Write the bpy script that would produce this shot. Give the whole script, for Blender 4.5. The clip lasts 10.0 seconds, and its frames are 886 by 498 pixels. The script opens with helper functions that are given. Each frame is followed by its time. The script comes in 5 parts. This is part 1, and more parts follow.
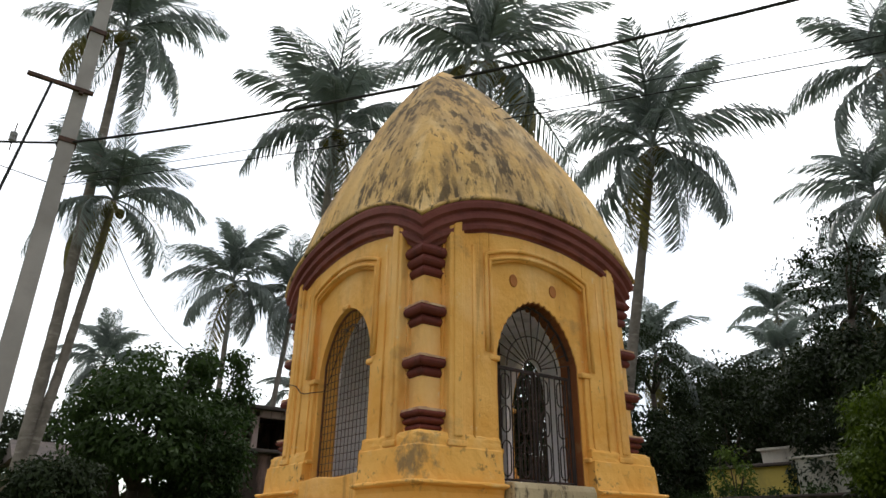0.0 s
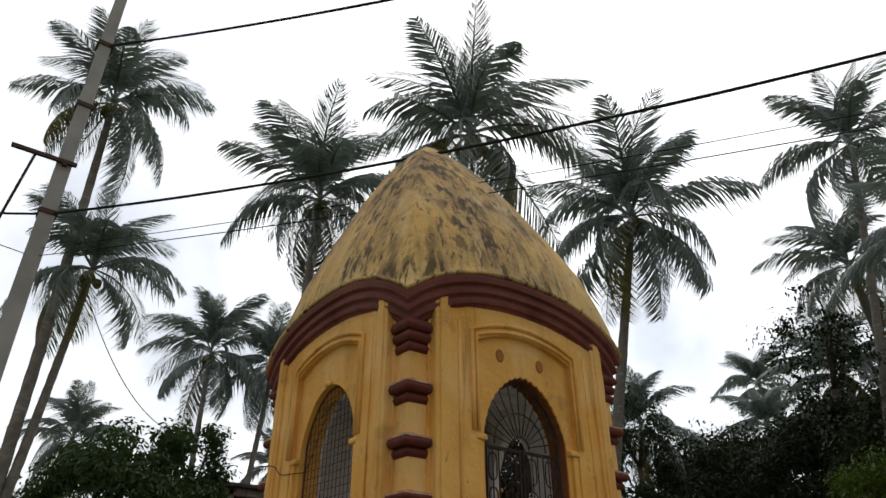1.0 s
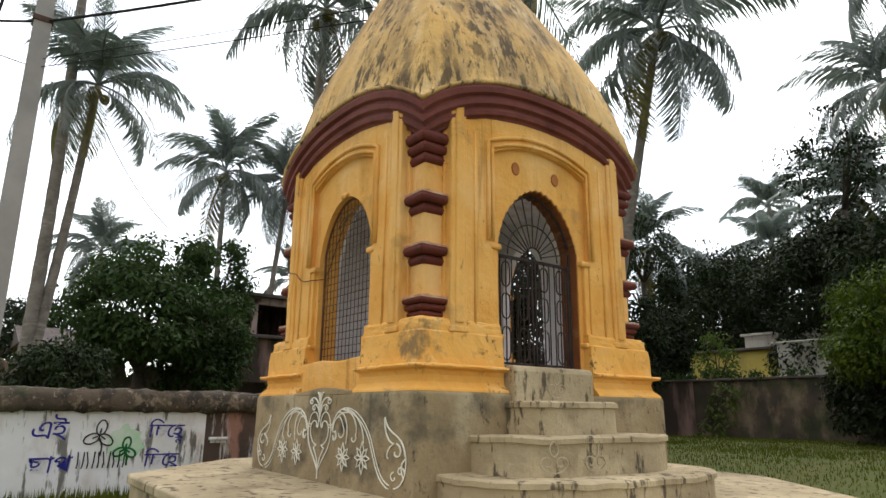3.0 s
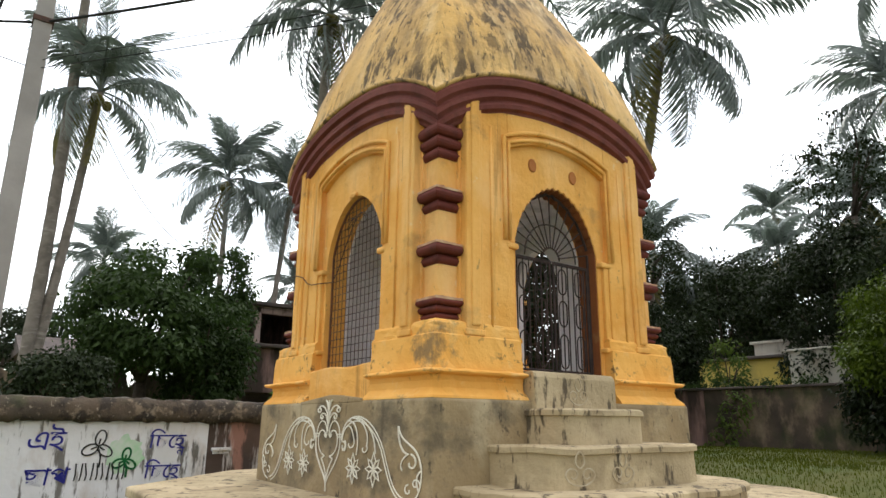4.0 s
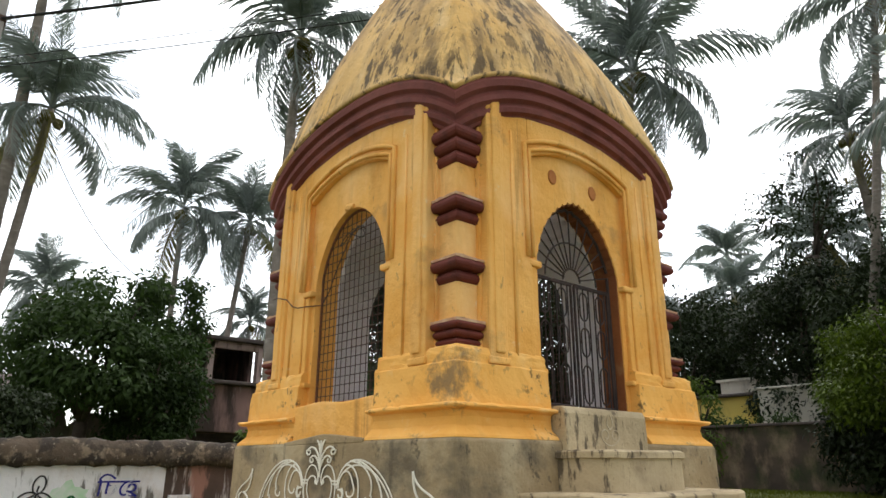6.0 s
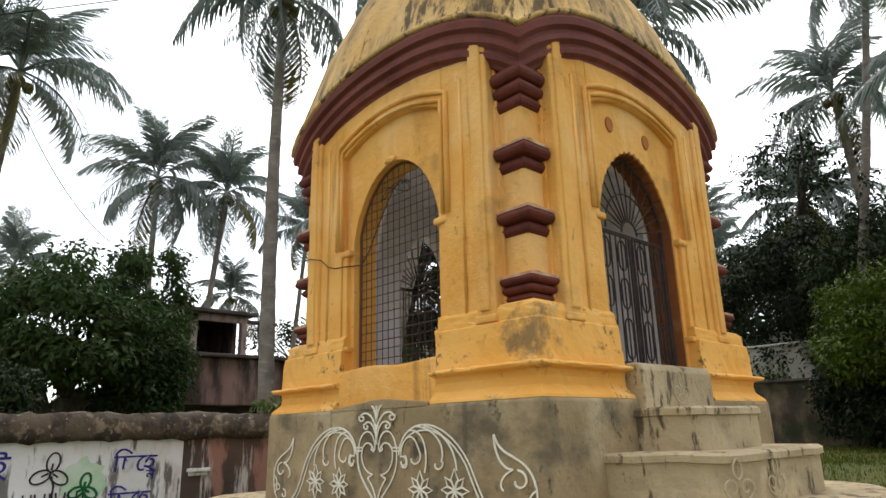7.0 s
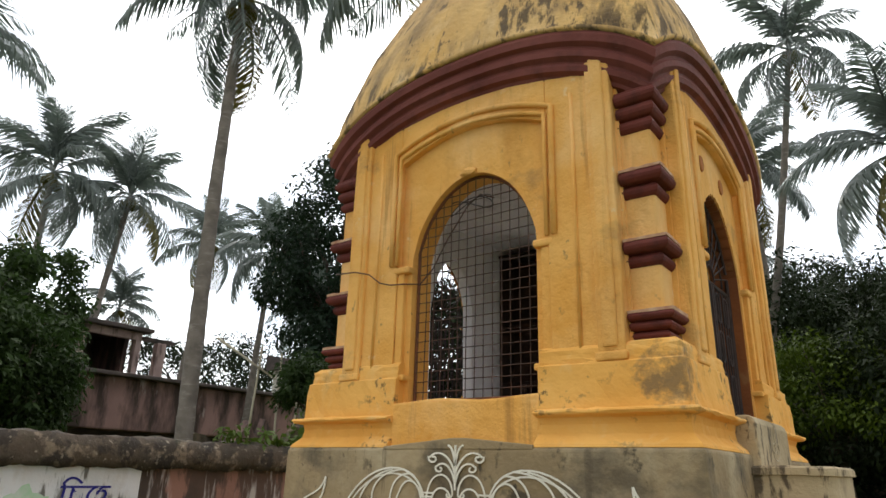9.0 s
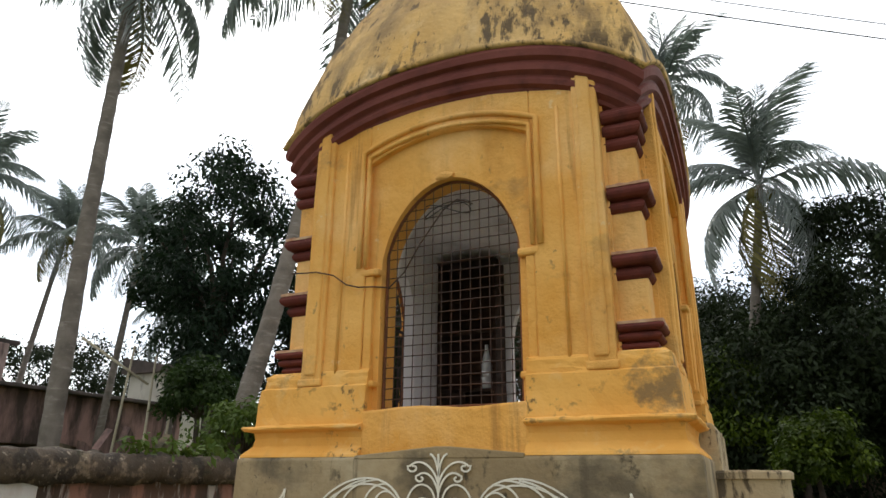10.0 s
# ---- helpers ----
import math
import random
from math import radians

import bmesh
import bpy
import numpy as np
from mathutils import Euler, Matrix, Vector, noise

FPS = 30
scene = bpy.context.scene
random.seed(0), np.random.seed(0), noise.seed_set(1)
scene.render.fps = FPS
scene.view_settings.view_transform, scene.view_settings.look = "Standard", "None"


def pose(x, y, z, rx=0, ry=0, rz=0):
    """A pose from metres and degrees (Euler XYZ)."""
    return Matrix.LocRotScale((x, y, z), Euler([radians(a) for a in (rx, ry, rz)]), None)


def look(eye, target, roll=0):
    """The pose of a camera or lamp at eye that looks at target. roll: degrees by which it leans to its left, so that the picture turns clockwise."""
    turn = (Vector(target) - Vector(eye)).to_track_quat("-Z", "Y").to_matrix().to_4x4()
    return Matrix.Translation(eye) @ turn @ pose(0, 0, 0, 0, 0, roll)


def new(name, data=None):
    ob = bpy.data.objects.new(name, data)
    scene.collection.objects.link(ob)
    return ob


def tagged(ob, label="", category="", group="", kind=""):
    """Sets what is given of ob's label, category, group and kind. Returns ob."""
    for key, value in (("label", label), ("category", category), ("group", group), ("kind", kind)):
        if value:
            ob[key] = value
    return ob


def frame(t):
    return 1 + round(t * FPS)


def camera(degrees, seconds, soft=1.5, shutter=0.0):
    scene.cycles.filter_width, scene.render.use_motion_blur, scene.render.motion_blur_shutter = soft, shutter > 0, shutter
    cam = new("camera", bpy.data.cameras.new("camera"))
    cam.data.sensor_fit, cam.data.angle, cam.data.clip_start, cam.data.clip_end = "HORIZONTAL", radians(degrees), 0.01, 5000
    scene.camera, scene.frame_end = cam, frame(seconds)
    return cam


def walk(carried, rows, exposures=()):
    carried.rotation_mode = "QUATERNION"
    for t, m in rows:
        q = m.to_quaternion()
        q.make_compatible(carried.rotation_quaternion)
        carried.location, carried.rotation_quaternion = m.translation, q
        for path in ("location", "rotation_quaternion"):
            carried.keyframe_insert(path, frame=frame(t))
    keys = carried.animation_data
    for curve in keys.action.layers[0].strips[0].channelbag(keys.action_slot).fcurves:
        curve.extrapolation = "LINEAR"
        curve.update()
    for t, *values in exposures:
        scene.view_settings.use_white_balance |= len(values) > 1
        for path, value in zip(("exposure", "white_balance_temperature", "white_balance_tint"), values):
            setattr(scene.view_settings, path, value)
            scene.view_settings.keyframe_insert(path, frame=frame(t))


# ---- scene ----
cam = camera(67.9, 10.0)
PATH = [
    (0, (5.284, -3.992, 1.293), (3.802, -2.912, 2.09), 0.6),
    (0.5, (5.279, -4.022, 1.333), (3.821, -2.907, 2.126), -1.0),
    (1, (5.254, -4.015, 1.354), (3.879, -2.946, 2.337), -0.2),
    (1.5, (5.267, -4.017, 1.321), (3.89, -2.955, 2.309), -0.3),
    (2, (5.293, -3.988, 1.31), (3.845, -2.869, 2.117), -0.0),
    (2.5, (5.256, -4.004, 1.299), (3.723, -2.868, 1.896), 0.1),
    (2.7, (5.233, -3.996, 1.307), (3.67, -2.863, 1.829), 0.6),
    (3.8, (4.948, -3.955, 1.284), (3.409, -2.762, 1.742), 0.6),
    (4, (4.906, -3.906, 1.291), (3.353, -2.754, 1.803), 0.4),
    (4.5, (4.831, -3.799, 1.301), (3.279, -2.683, 1.888), 0.4),
    (5, (4.72, -3.766, 1.306), (3.262, -2.53, 1.894), 1.1),
    (5.5, (4.496, -3.805, 1.307), (3.041, -2.594, 1.952), 0.6),
    (6.8, (3.629, -4.016, 1.318), (2.218, -2.705, 1.857), -1.1),
    (7, (3.54, -4.084, 1.299), (2.136, -2.763, 1.83), -1.5),
    (7.5, (3.19, -4.155, 1.303), (1.87, -2.768, 1.883), -3.1),
    (8, (2.871, -4.272, 1.309), (1.676, -2.804, 1.955), 0.2),
    (8.5, (2.579, -4.433, 1.33), (1.414, -2.933, 1.958), 0.3),
    (9, (2.283, -4.585, 1.319), (1.147, -3.069, 1.96), 1.5),
    (9.5, (1.976, -4.686, 1.247), (1.017, -3.057, 1.899), 2.9),
    (10, (1.638, -4.866, 1.314), (0.849, -3.154, 1.983), 0.5),
]
walk(cam, [(t, look(eye, target, roll)) for t, eye, target, roll in PATH], [(0.0, -0.42), (0.6, -0.45), (1.0, -1.0), (1.3, -1.72), (1.6, -2.02), (1.9, -1.7), (2.2, -1.2), (2.5, -0.65), (2.7, -0.3), (4.0, 0.2), (5.5, 0.15), (7.0, 0.0), (8.5, 0.0), (9.0, -0.1), (9.5, -0.2), (10.0, -0.2)])

# ---- world and light ----
SUN_WAY = (-0.344, 0.441, 0.829)
world = bpy.data.worlds.new("overcast_sky")
scene.world = world
world.use_nodes = True
wn, wl = world.node_tree.nodes, world.node_tree.links
wn.clear()
sky = wn.new("ShaderNodeTexSky")
sky.sky_type, sky.sun_disc = 'NISHITA', False
sky.sun_elevation, sky.sun_rotation = radians(56), radians(-38)
coord = wn.new("ShaderNodeTexCoord")
cloud = wn.new("ShaderNodeTexNoise")
cloud.inputs["Scale"].default_value, cloud.inputs["Detail"].default_value = 2.2, 6.0
cloud.inputs["Roughness"].default_value = 0.5
ramp = wn.new("ShaderNodeValToRGB")
ramp.color_ramp.elements[0].position, ramp.color_ramp.elements[0].color = 0.38, (0.44, 0.455, 0.48, 1)
ramp.color_ramp.elements[1].position, ramp.color_ramp.elements[1].color = 0.56, (1.0, 0.99, 0.965, 1)
mixs = wn.new("ShaderNodeMix")
mixs.data_type = 'RGBA'
mixs.inputs["Factor"].default_value = 0.965
bg = wn.new("ShaderNodeBackground")
bg.inputs["Strength"].default_value = 1.0
wo = wn.new("ShaderNodeOutputWorld")
wl.new(coord.outputs["Generated"], cloud.inputs["Vector"])
wl.new(cloud.outputs["Fac"], ramp.inputs["Fac"])
wl.new(sky.outputs["Color"], mixs.inputs["A"])
wl.new(ramp.outputs["Color"], mixs.inputs["B"])
# thin cloud is brighter round the veiled sun
veil = wn.new("ShaderNodeVectorMath")
veil.operation = 'DOT_PRODUCT'
veil.inputs[1].default_value = SUN_WAY
glow = wn.new("ShaderNodeMapRange")
glow.inputs["From Min"].default_value, glow.inputs["From Max"].default_value = 0.2, 0.95
glow.inputs["To Min"].default_value, glow.inputs["To Max"].default_value = 1.12, 2.9
gain = wn.new("ShaderNodeVectorMath")
gain.operation = 'SCALE'
wl.new(coord.outputs["Generated"], veil.inputs[0])
wl.new(veil.outputs["Value"], glow.inputs["Value"])
wl.new(mixs.outputs["Result"], gain.inputs[0])
wl.new(glow.outputs["Result"], gain.inputs["Scale"])
wl.new(gain.outputs["Vector"], bg.inputs["Color"])
wl.new(bg.outputs["Background"], wo.inputs["Surface"])

sun_data = bpy.data.lights.new("sun", 'SUN')
sun_data.energy, sun_data.angle, sun_data.color = 0.9, radians(18), (1.0, 0.95, 0.86)
sun = new("sun", sun_data)
sun.matrix_world = look(tuple(40 * v for v in SUN_WAY), (0, 0, 0))


# ---- materials ----
def node_mat(name, rough=0.85, metal=0.0):
    m = bpy.data.materials.new(name)
    m.use_nodes = True
    b = m.node_tree.nodes["Principled BSDF"]
    b.inputs["Roughness"].default_value, b.inputs["Metallic"].default_value = rough, metal
    b.inputs["Specular IOR Level"].default_value = 0.3
    return m, m.node_tree.nodes, m.node_tree.links, b


def noise_node(N, L, scale, detail=5.0, stretch=(1, 1, 1), rough=0.55, shift=0.0):
    tc = N.new("ShaderNodeTexCoord")
    mp = N.new("ShaderNodeMapping")
    mp.inputs["Scale"].default_value = stretch
    mp.inputs["Location"].default_value = (shift, shift * 0.7, shift * 1.3)
    nz = N.new("ShaderNodeTexNoise")
    nz.inputs["Scale"].default_value, nz.inputs["Detail"].default_value = scale, detail
    nz.inputs["Roughness"].default_value = rough
    L.new(tc.outputs["Object"], mp.inputs["Vector"])
    L.new(mp.outputs["Vector"], nz.inputs["Vector"])
    return nz.outputs["Fac"]


def step_node(N, L, fac, lo, hi):
    r = N.new("ShaderNodeMapRange")
    r.inputs["From Min"].default_value, r.inputs["From Max"].default_value = lo, hi
    L.new(fac, r.inputs["Value"])
    return r.outputs["Result"]


def times_node(N, L, a, b):
    m = N.new("ShaderNodeMath")
    m.operation = 'MULTIPLY'
    L.new(a, m.inputs[0])
    if isinstance(b, float):
        m.inputs[1].default_value = b
    else:
        L.new(b, m.inputs[1])
    return m.outputs[0]


def mix_node(N, L, fac, a, b):
    m = N.new("ShaderNodeMix")
    m.data_type = 'RGBA'
    for slot, v in (("Factor", fac), ("A", a), ("B", b)):
        if isinstance(v, (tuple, float)):
            m.inputs[slot].default_value = (*v, 1) if isinstance(v, tuple) else v
        else:
            L.new(v, m.inputs[slot])
    return m.outputs["Result"]


def plaster(name, c1, c2, stains=(), rough=0.9, bump=0.25, bump_scale=14.0, tone=1.6, fine=60.0):
    """Two-tone plaster or paint with layers of stain: (colour, scale, stretch, low, high, amount, shift, and the scale of the patches it keeps to)."""
    m, N, L, b = node_mat(name, rough)
    col = mix_node(N, L, step_node(N, L, noise_node(N, L, tone, 6), 0.35, 0.65), c1, c2)
    for colour, scale, stretch, lo, hi, amount, shift, *patch in stains:
        f = step_node(N, L, noise_node(N, L, scale, 8, stretch, 0.62, shift), lo, hi)
        if patch:
            f = times_node(N, L, f, step_node(N, L, noise_node(N, L, patch[0], 4, (1, 1, 0.6), 0.5, shift + 3.3), patch[1], patch[1] + 0.12))
        col = mix_node(N, L, times_node(N, L, f, amount), col, colour)
    L.new(col, b.inputs["Base Color"])
    b1 = N.new("ShaderNodeBump")
    b1.inputs["Strength"].default_value, b1.inputs["Distance"].default_value = bump, 0.03
    L.new(noise_node(N, L, bump_scale, 6), b1.inputs["Height"])
    b2 = N.new("ShaderNodeBump")
    b2.inputs["Strength"].default_value, b2.inputs["Distance"].default_value = bump * 0.8, 0.008
    L.new(noise_node(N, L, fine, 4), b2.inputs["Height"])
    L.new(b1.outputs["Normal"], b2.inputs["Normal"])
    L.new(b2.outputs["Normal"], b.inputs["Normal"])
    return m


DRIP = (1.6, 1.6, 0.6)
yellow = plaster("yellow_limewash", (0.75, 0.365, 0.072), (0.85, 0.475, 0.135),
                 [((0.90, 0.60, 0.27), 1.6, (1, 1, 0.7), 0.50, 0.70, 0.65, 3.0),
                  ((0.50, 0.235, 0.050), 1.9, DRIP, 0.54, 0.76, 0.55, 7.0),
                  ((0.30, 0.185, 0.08), 1.5, (1, 1, 1.4), 0.60, 0.72, 0.6, 17.0),
                  ((0.10, 0.075, 0.05), 9.0, (1, 1, 0.7), 0.645, 0.69, 0.75, 11.0, 1.5, 0.45),
                  ((0.82, 0.64, 0.38), 7.0, (1, 1, 1), 0.66, 0.70, 0.5, 23.0),
                  ((0.16, 0.085, 0.035), 22.0, (1, 1, 0.6), 0.64, 0.68, 0.7, 31.0, 1.7, 0.53),
                  ((0.36, 0.17, 0.045), 4.0, (2.8, 2.8, 0.18), 0.57, 0.69, 0.6, 37.0, 1.3, 0.46)], bump=0.5)
roof_paint = plaster("weathered_yellow_roof", (0.64, 0.385, 0.12), (0.72, 0.47, 0.18),
                     [((0.38, 0.255, 0.125), 0.9, (1.5, 1.5, 0.6), 0.40, 0.62, 0.75, 2.0),
                      ((0.78, 0.60, 0.34), 2.2, (1.4, 1.4, 0.6), 0.54, 0.70, 0.5, 13.0),
                      ((0.20, 0.135, 0.07), 2.4, (2.0, 2.0, 0.40), 0.47, 0.63, 0.85, 5.0, 0.8, 0.42),
                      ((0.085, 0.06, 0.036), 7.0, (1.6, 1.6, 0.42), 0.50, 0.575, 0.9, 9.0, 0.9, 0.45),
                      ((0.07, 0.05, 0.03), 20.0, (1.2, 1.2, 0.5), 0.60, 0.65, 0.8, 19.0, 1.6, 0.46),
                      ((0.12, 0.085, 0.05), 2.4, (4.5, 4.5, 0.10), 0.60, 0.635, 0.8, 29.0)], bump=0.45)
maroon = plaster("maroon_paint", (0.150, 0.038, 0.030), (0.215, 0.064, 0.050),
                 [((0.055, 0.018, 0.014), 6.0, (1, 1, 1), 0.5, 0.72, 0.6, 4.0),
                  ((0.36, 0.20, 0.13), 18.0, (1, 1, 2), 0.68, 0.76, 0.5, 8.0)], rough=0.75)
dark_maroon = plaster("dark_maroon_paint", (0.105, 0.020, 0.014), (0.160, 0.036, 0.024),
                      [((0.04, 0.012, 0.01), 8.0, (1, 1, 1), 0.5, 0.7, 0.6, 4.0),
                       ((0.40, 0.22, 0.10), 22.0, (1, 1, 2), 0.70, 0.78, 0.5, 8.0)], rough=0.75)
cement = plaster("old_cement_render", (0.34, 0.255, 0.14), (0.235, 0.175, 0.097),
                 [((0.48, 0.41, 0.27), 2.0, (1, 1, 1), 0.5, 0.7, 0.7, 1.0),
                  ((0.10, 0.082, 0.055), 2.0, (1, 1, 1.2), 0.49, 0.62, 0.8, 6.0),
                  ((0.05, 0.042, 0.03), 7.0, (1, 1, 0.8), 0.60, 0.66, 0.85, 9.0),
                  ((0.42, 0.33, 0.19), 1.2, (1.6, 1.6, 0.5), 0.50, 0.68, 0.6, 21.0),
                  ((0.075, 0.06, 0.04), 3.0, (3.0, 3.0, 0.16), 0.585, 0.64, 0.75, 27.0, 1.4, 0.46),
                  ((0.06, 0.05, 0.035), 26.0, (1, 1, 0.8), 0.61, 0.66, 0.7, 33.0, 1.8, 0.44)], bump=0.45)
pale_cement = plaster("pale_worn_cement", (0.49, 0.395, 0.245), (0.36, 0.285, 0.17),
                      [((0.20, 0.15, 0.09), 2.4, (1, 1, 1.0), 0.52, 0.68, 0.75, 6.0),
                       ((0.60, 0.49, 0.31), 2.0, (1, 1, 1.0), 0.55, 0.66, 0.6, 16.0),
                       ((0.065, 0.05, 0.035), 4.2, (2.2, 2.2, 0.7), 0.565, 0.62, 0.85, 2.0),
                       ((0.09, 0.065, 0.04), 15.0, (1.4, 1.4, 0.7), 0.60, 0.65, 0.7, 12.0, 2.0, 0.47)], bump=0.5)
stained_yellow = plaster("mould_stained_limewash", (0.75, 0.365, 0.070), (0.83, 0.455, 0.115),
                         [((0.82, 0.55, 0.22), 3.0, (1, 1, 0.6), 0.50, 0.68, 0.6, 3.0),
                          ((0.20, 0.14, 0.075), 3.4, (1, 1, 1.3), 0.53, 0.62, 0.7, 41.0, 1.6, 0.50),
                          ((0.06, 0.045, 0.03), 12.0, (1, 1, 0.9), 0.575, 0.63, 0.8, 11.0, 2.2, 0.50),
                          ((0.82, 0.58, 0.26), 5.0, (1, 1, 1), 0.58, 0.72, 0.5, 23.0)])


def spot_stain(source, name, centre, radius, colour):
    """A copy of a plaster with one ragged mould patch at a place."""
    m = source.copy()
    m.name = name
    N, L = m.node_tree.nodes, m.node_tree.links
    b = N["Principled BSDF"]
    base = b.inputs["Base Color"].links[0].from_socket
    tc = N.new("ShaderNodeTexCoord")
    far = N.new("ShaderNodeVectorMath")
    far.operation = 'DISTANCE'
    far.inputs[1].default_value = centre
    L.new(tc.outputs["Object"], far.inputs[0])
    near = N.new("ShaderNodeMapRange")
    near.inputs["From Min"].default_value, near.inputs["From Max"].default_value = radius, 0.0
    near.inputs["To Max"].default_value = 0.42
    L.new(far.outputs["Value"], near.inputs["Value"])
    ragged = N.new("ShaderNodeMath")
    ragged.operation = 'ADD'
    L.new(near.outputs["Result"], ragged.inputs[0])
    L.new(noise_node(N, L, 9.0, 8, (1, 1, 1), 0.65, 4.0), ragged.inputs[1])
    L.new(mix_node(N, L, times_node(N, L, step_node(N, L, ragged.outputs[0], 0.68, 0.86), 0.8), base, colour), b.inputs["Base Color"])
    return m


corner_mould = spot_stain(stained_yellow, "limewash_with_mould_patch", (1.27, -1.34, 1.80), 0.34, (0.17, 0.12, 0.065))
inner_plaster = plaster("grey_white_inner_plaster", (0.88, 0.84, 0.84), (0.82, 0.78, 0.78),
                        [((0.20, 0.17, 0.16), 2.0, (1, 1, 0.6), 0.56, 0.74, 0.7, 3.0)])
whitewash = plaster("stained_whitewash", (0.80, 0.80, 0.81), (0.70, 0.70, 0.69),
                    [((0.42, 0.32, 0.22), 2.0, (1, 1, 0.5), 0.52, 0.70, 0.6, 3.0),
                     ((0.09, 0.08, 0.06), 3.4, (1, 2.4, 0.5), 0.545, 0.61, 0.85, 5.0)])
blackened = plaster("black_mould_wall", (0.075, 0.055, 0.045), (0.14, 0.09, 0.07),
                    [((0.62, 0.58, 0.54), 2.2, (1, 2.4, 0.35), 0.54, 0.60, 0.9, 6.0),
                     ((0.40, 0.21, 0.16), 1.5, (1, 2.0, 0.7), 0.52, 0.58, 0.8, 2.0)])
coping_mat = plaster("mossy_brown_coping", (0.115, 0.085, 0.058), (0.055, 0.045, 0.034),
                     [((0.03, 0.025, 0.02), 5.0, (1, 1, 1), 0.50, 0.58, 0.8, 13.0), ((0.27, 0.21, 0.145), 7.0, (1, 1, 1), 0.56, 0.66, 0.7, 3.0), ((0.42, 0.36, 0.27), 22.0, (1, 1, 1), 0.61, 0.68, 0.55, 23.0),
                      ((0.05, 0.07, 0.02), 2.0, (1, 1, 1), 0.55, 0.75, 0.6, 8.0)], bump=0.8, bump_scale=9.0)
dark_wall = plaster("dark_damp_wall", (0.10, 0.075, 0.055), (0.055, 0.043, 0.034),
                    [((0.27, 0.20, 0.13), 1.6, (1, 1, 0.5), 0.50, 0.64, 0.8, 3.0),
                     ((0.03, 0.05, 0.015), 1.5, (1, 1, 1), 0.5, 0.7, 0.7, 8.0)])
pink_plaster = plaster("faded_pink_plaster", (0.37, 0.225, 0.195), (0.25, 0.155, 0.135),
                       [((0.05, 0.038, 0.032), 0.9, (1.5, 1.5, 0.4), 0.41, 0.57, 0.92, 4.0),
                        ((0.50, 0.42, 0.38), 1.4, (1.5, 1.5, 0.5), 0.62, 0.70, 0.7, 9.0)], tone=0.6)
roof_slab = plaster("dark_concrete_slab", (0.13, 0.10, 0.09), (0.07, 0.06, 0.055))
cream_paint = plaster("cream_house_paint", (0.62, 0.46, 0.33), (0.55, 0.42, 0.30), [((0.3, 0.22, 0.15), 1.0, (1, 1, .4), .55, .75, .6, 2.0)], tone=0.5)
yellow_house = plaster("bright_yellow_house_paint", (0.80, 0.62, 0.16), (0.72, 0.56, 0.16), [((0.25, 0.2, 0.1), 1.0, (1, 1, .4), .55, .75, .6, 2.0)], tone=0.5)
grey_house = plaster("grey_white_streaked_wall", (0.70, 0.67, 0.58), (0.52, 0.49, 0.42), [((0.10, 0.09, 0.075), 1.4, (1, 1, .3), .54, .7, .8, 2.0)], tone=0.5)
faded_paint = plaster("faded_rice_paint", (0.50, 0.43, 0.31), (0.37, 0.30, 0.19), bump=0.1, tone=14.0)
white_paint = plaster("white_rice_paint", (0.80, 0.77, 0.66), (0.70, 0.67, 0.57), bump=0.1)
iron = plaster("rusty_iron", (0.045, 0.030, 0.026), (0.10, 0.050, 0.032), rough=0.75, bump=0.1, tone=14.0)
gate_iron = plaster("dark_painted_iron", (0.022, 0.016, 0.015), (0.05, 0.03, 0.025), rough=0.75, bump=0.1, tone=10.0)
rust_frame = plaster("orange_rust_frame", (0.19, 0.062, 0.022), (0.11, 0.045, 0.022), rough=0.75, bump=0.2, tone=9.0)
blue_ink = plaster("blue_wall_paint", (0.022, 0.024, 0.20), (0.045, 0.045, 0.28), [((0.6, 0.6, 0.65), 20.0, (1, 1, 1), .62, .75, .5, 2.0)], bump=0.05)
black_ink = plaster("black_wall_paint", (0.025, 0.025, 0.025), (0.05, 0.05, 0.05), bump=0.05)
green_ink = plaster("green_wall_paint", (0.01, 0.10, 0.03), (0.02, 0.16, 0.05), bump=0.05)
green_spray = plaster("pale_green_sprayed_wash", (0.42, 0.68, 0.42), (0.62, 0.70, 0.60), bump=0.05, tone=9.0)
bark = plaster("grey_palm_bark", (0.23, 0.20, 0.17), (0.145, 0.125, 0.105), [((0.34, 0.31, 0.27), 3.0, (1, 1, 4), 0.55, 0.7, 0.7, 3.0)], bump=0.6, tone=4.0)
dark_bark = plaster("brown_bark", (0.085, 0.065, 0.05), (0.045, 0.035, 0.028), bump=0.7, tone=5.0)
pole_mat = plaster("grey_concrete_pole", (0.36, 0.34, 0.32), (0.27, 0.255, 0.24), bump=0.15)
wire_mat = plaster("black_cable", (0.02, 0.02, 0.02), (0.03, 0.03, 0.03), rough=0.9, bump=0.0)
porcelain = plaster("grey_porcelain", (0.25, 0.24, 0.24), (0.2, 0.2, 0.2), rough=0.35, bump=0.0)
bottle_mat = plaster("bright_gap_white", (0.75, 0.75, 0.75), (0.7, 0.7, 0.7), rough=0.4, bump=0.0)
nut_mat = plaster("green_brown_husk", (0.10, 0.11, 0.025), (0.16, 0.12, 0.04), tone=6.0, bump=0.2)


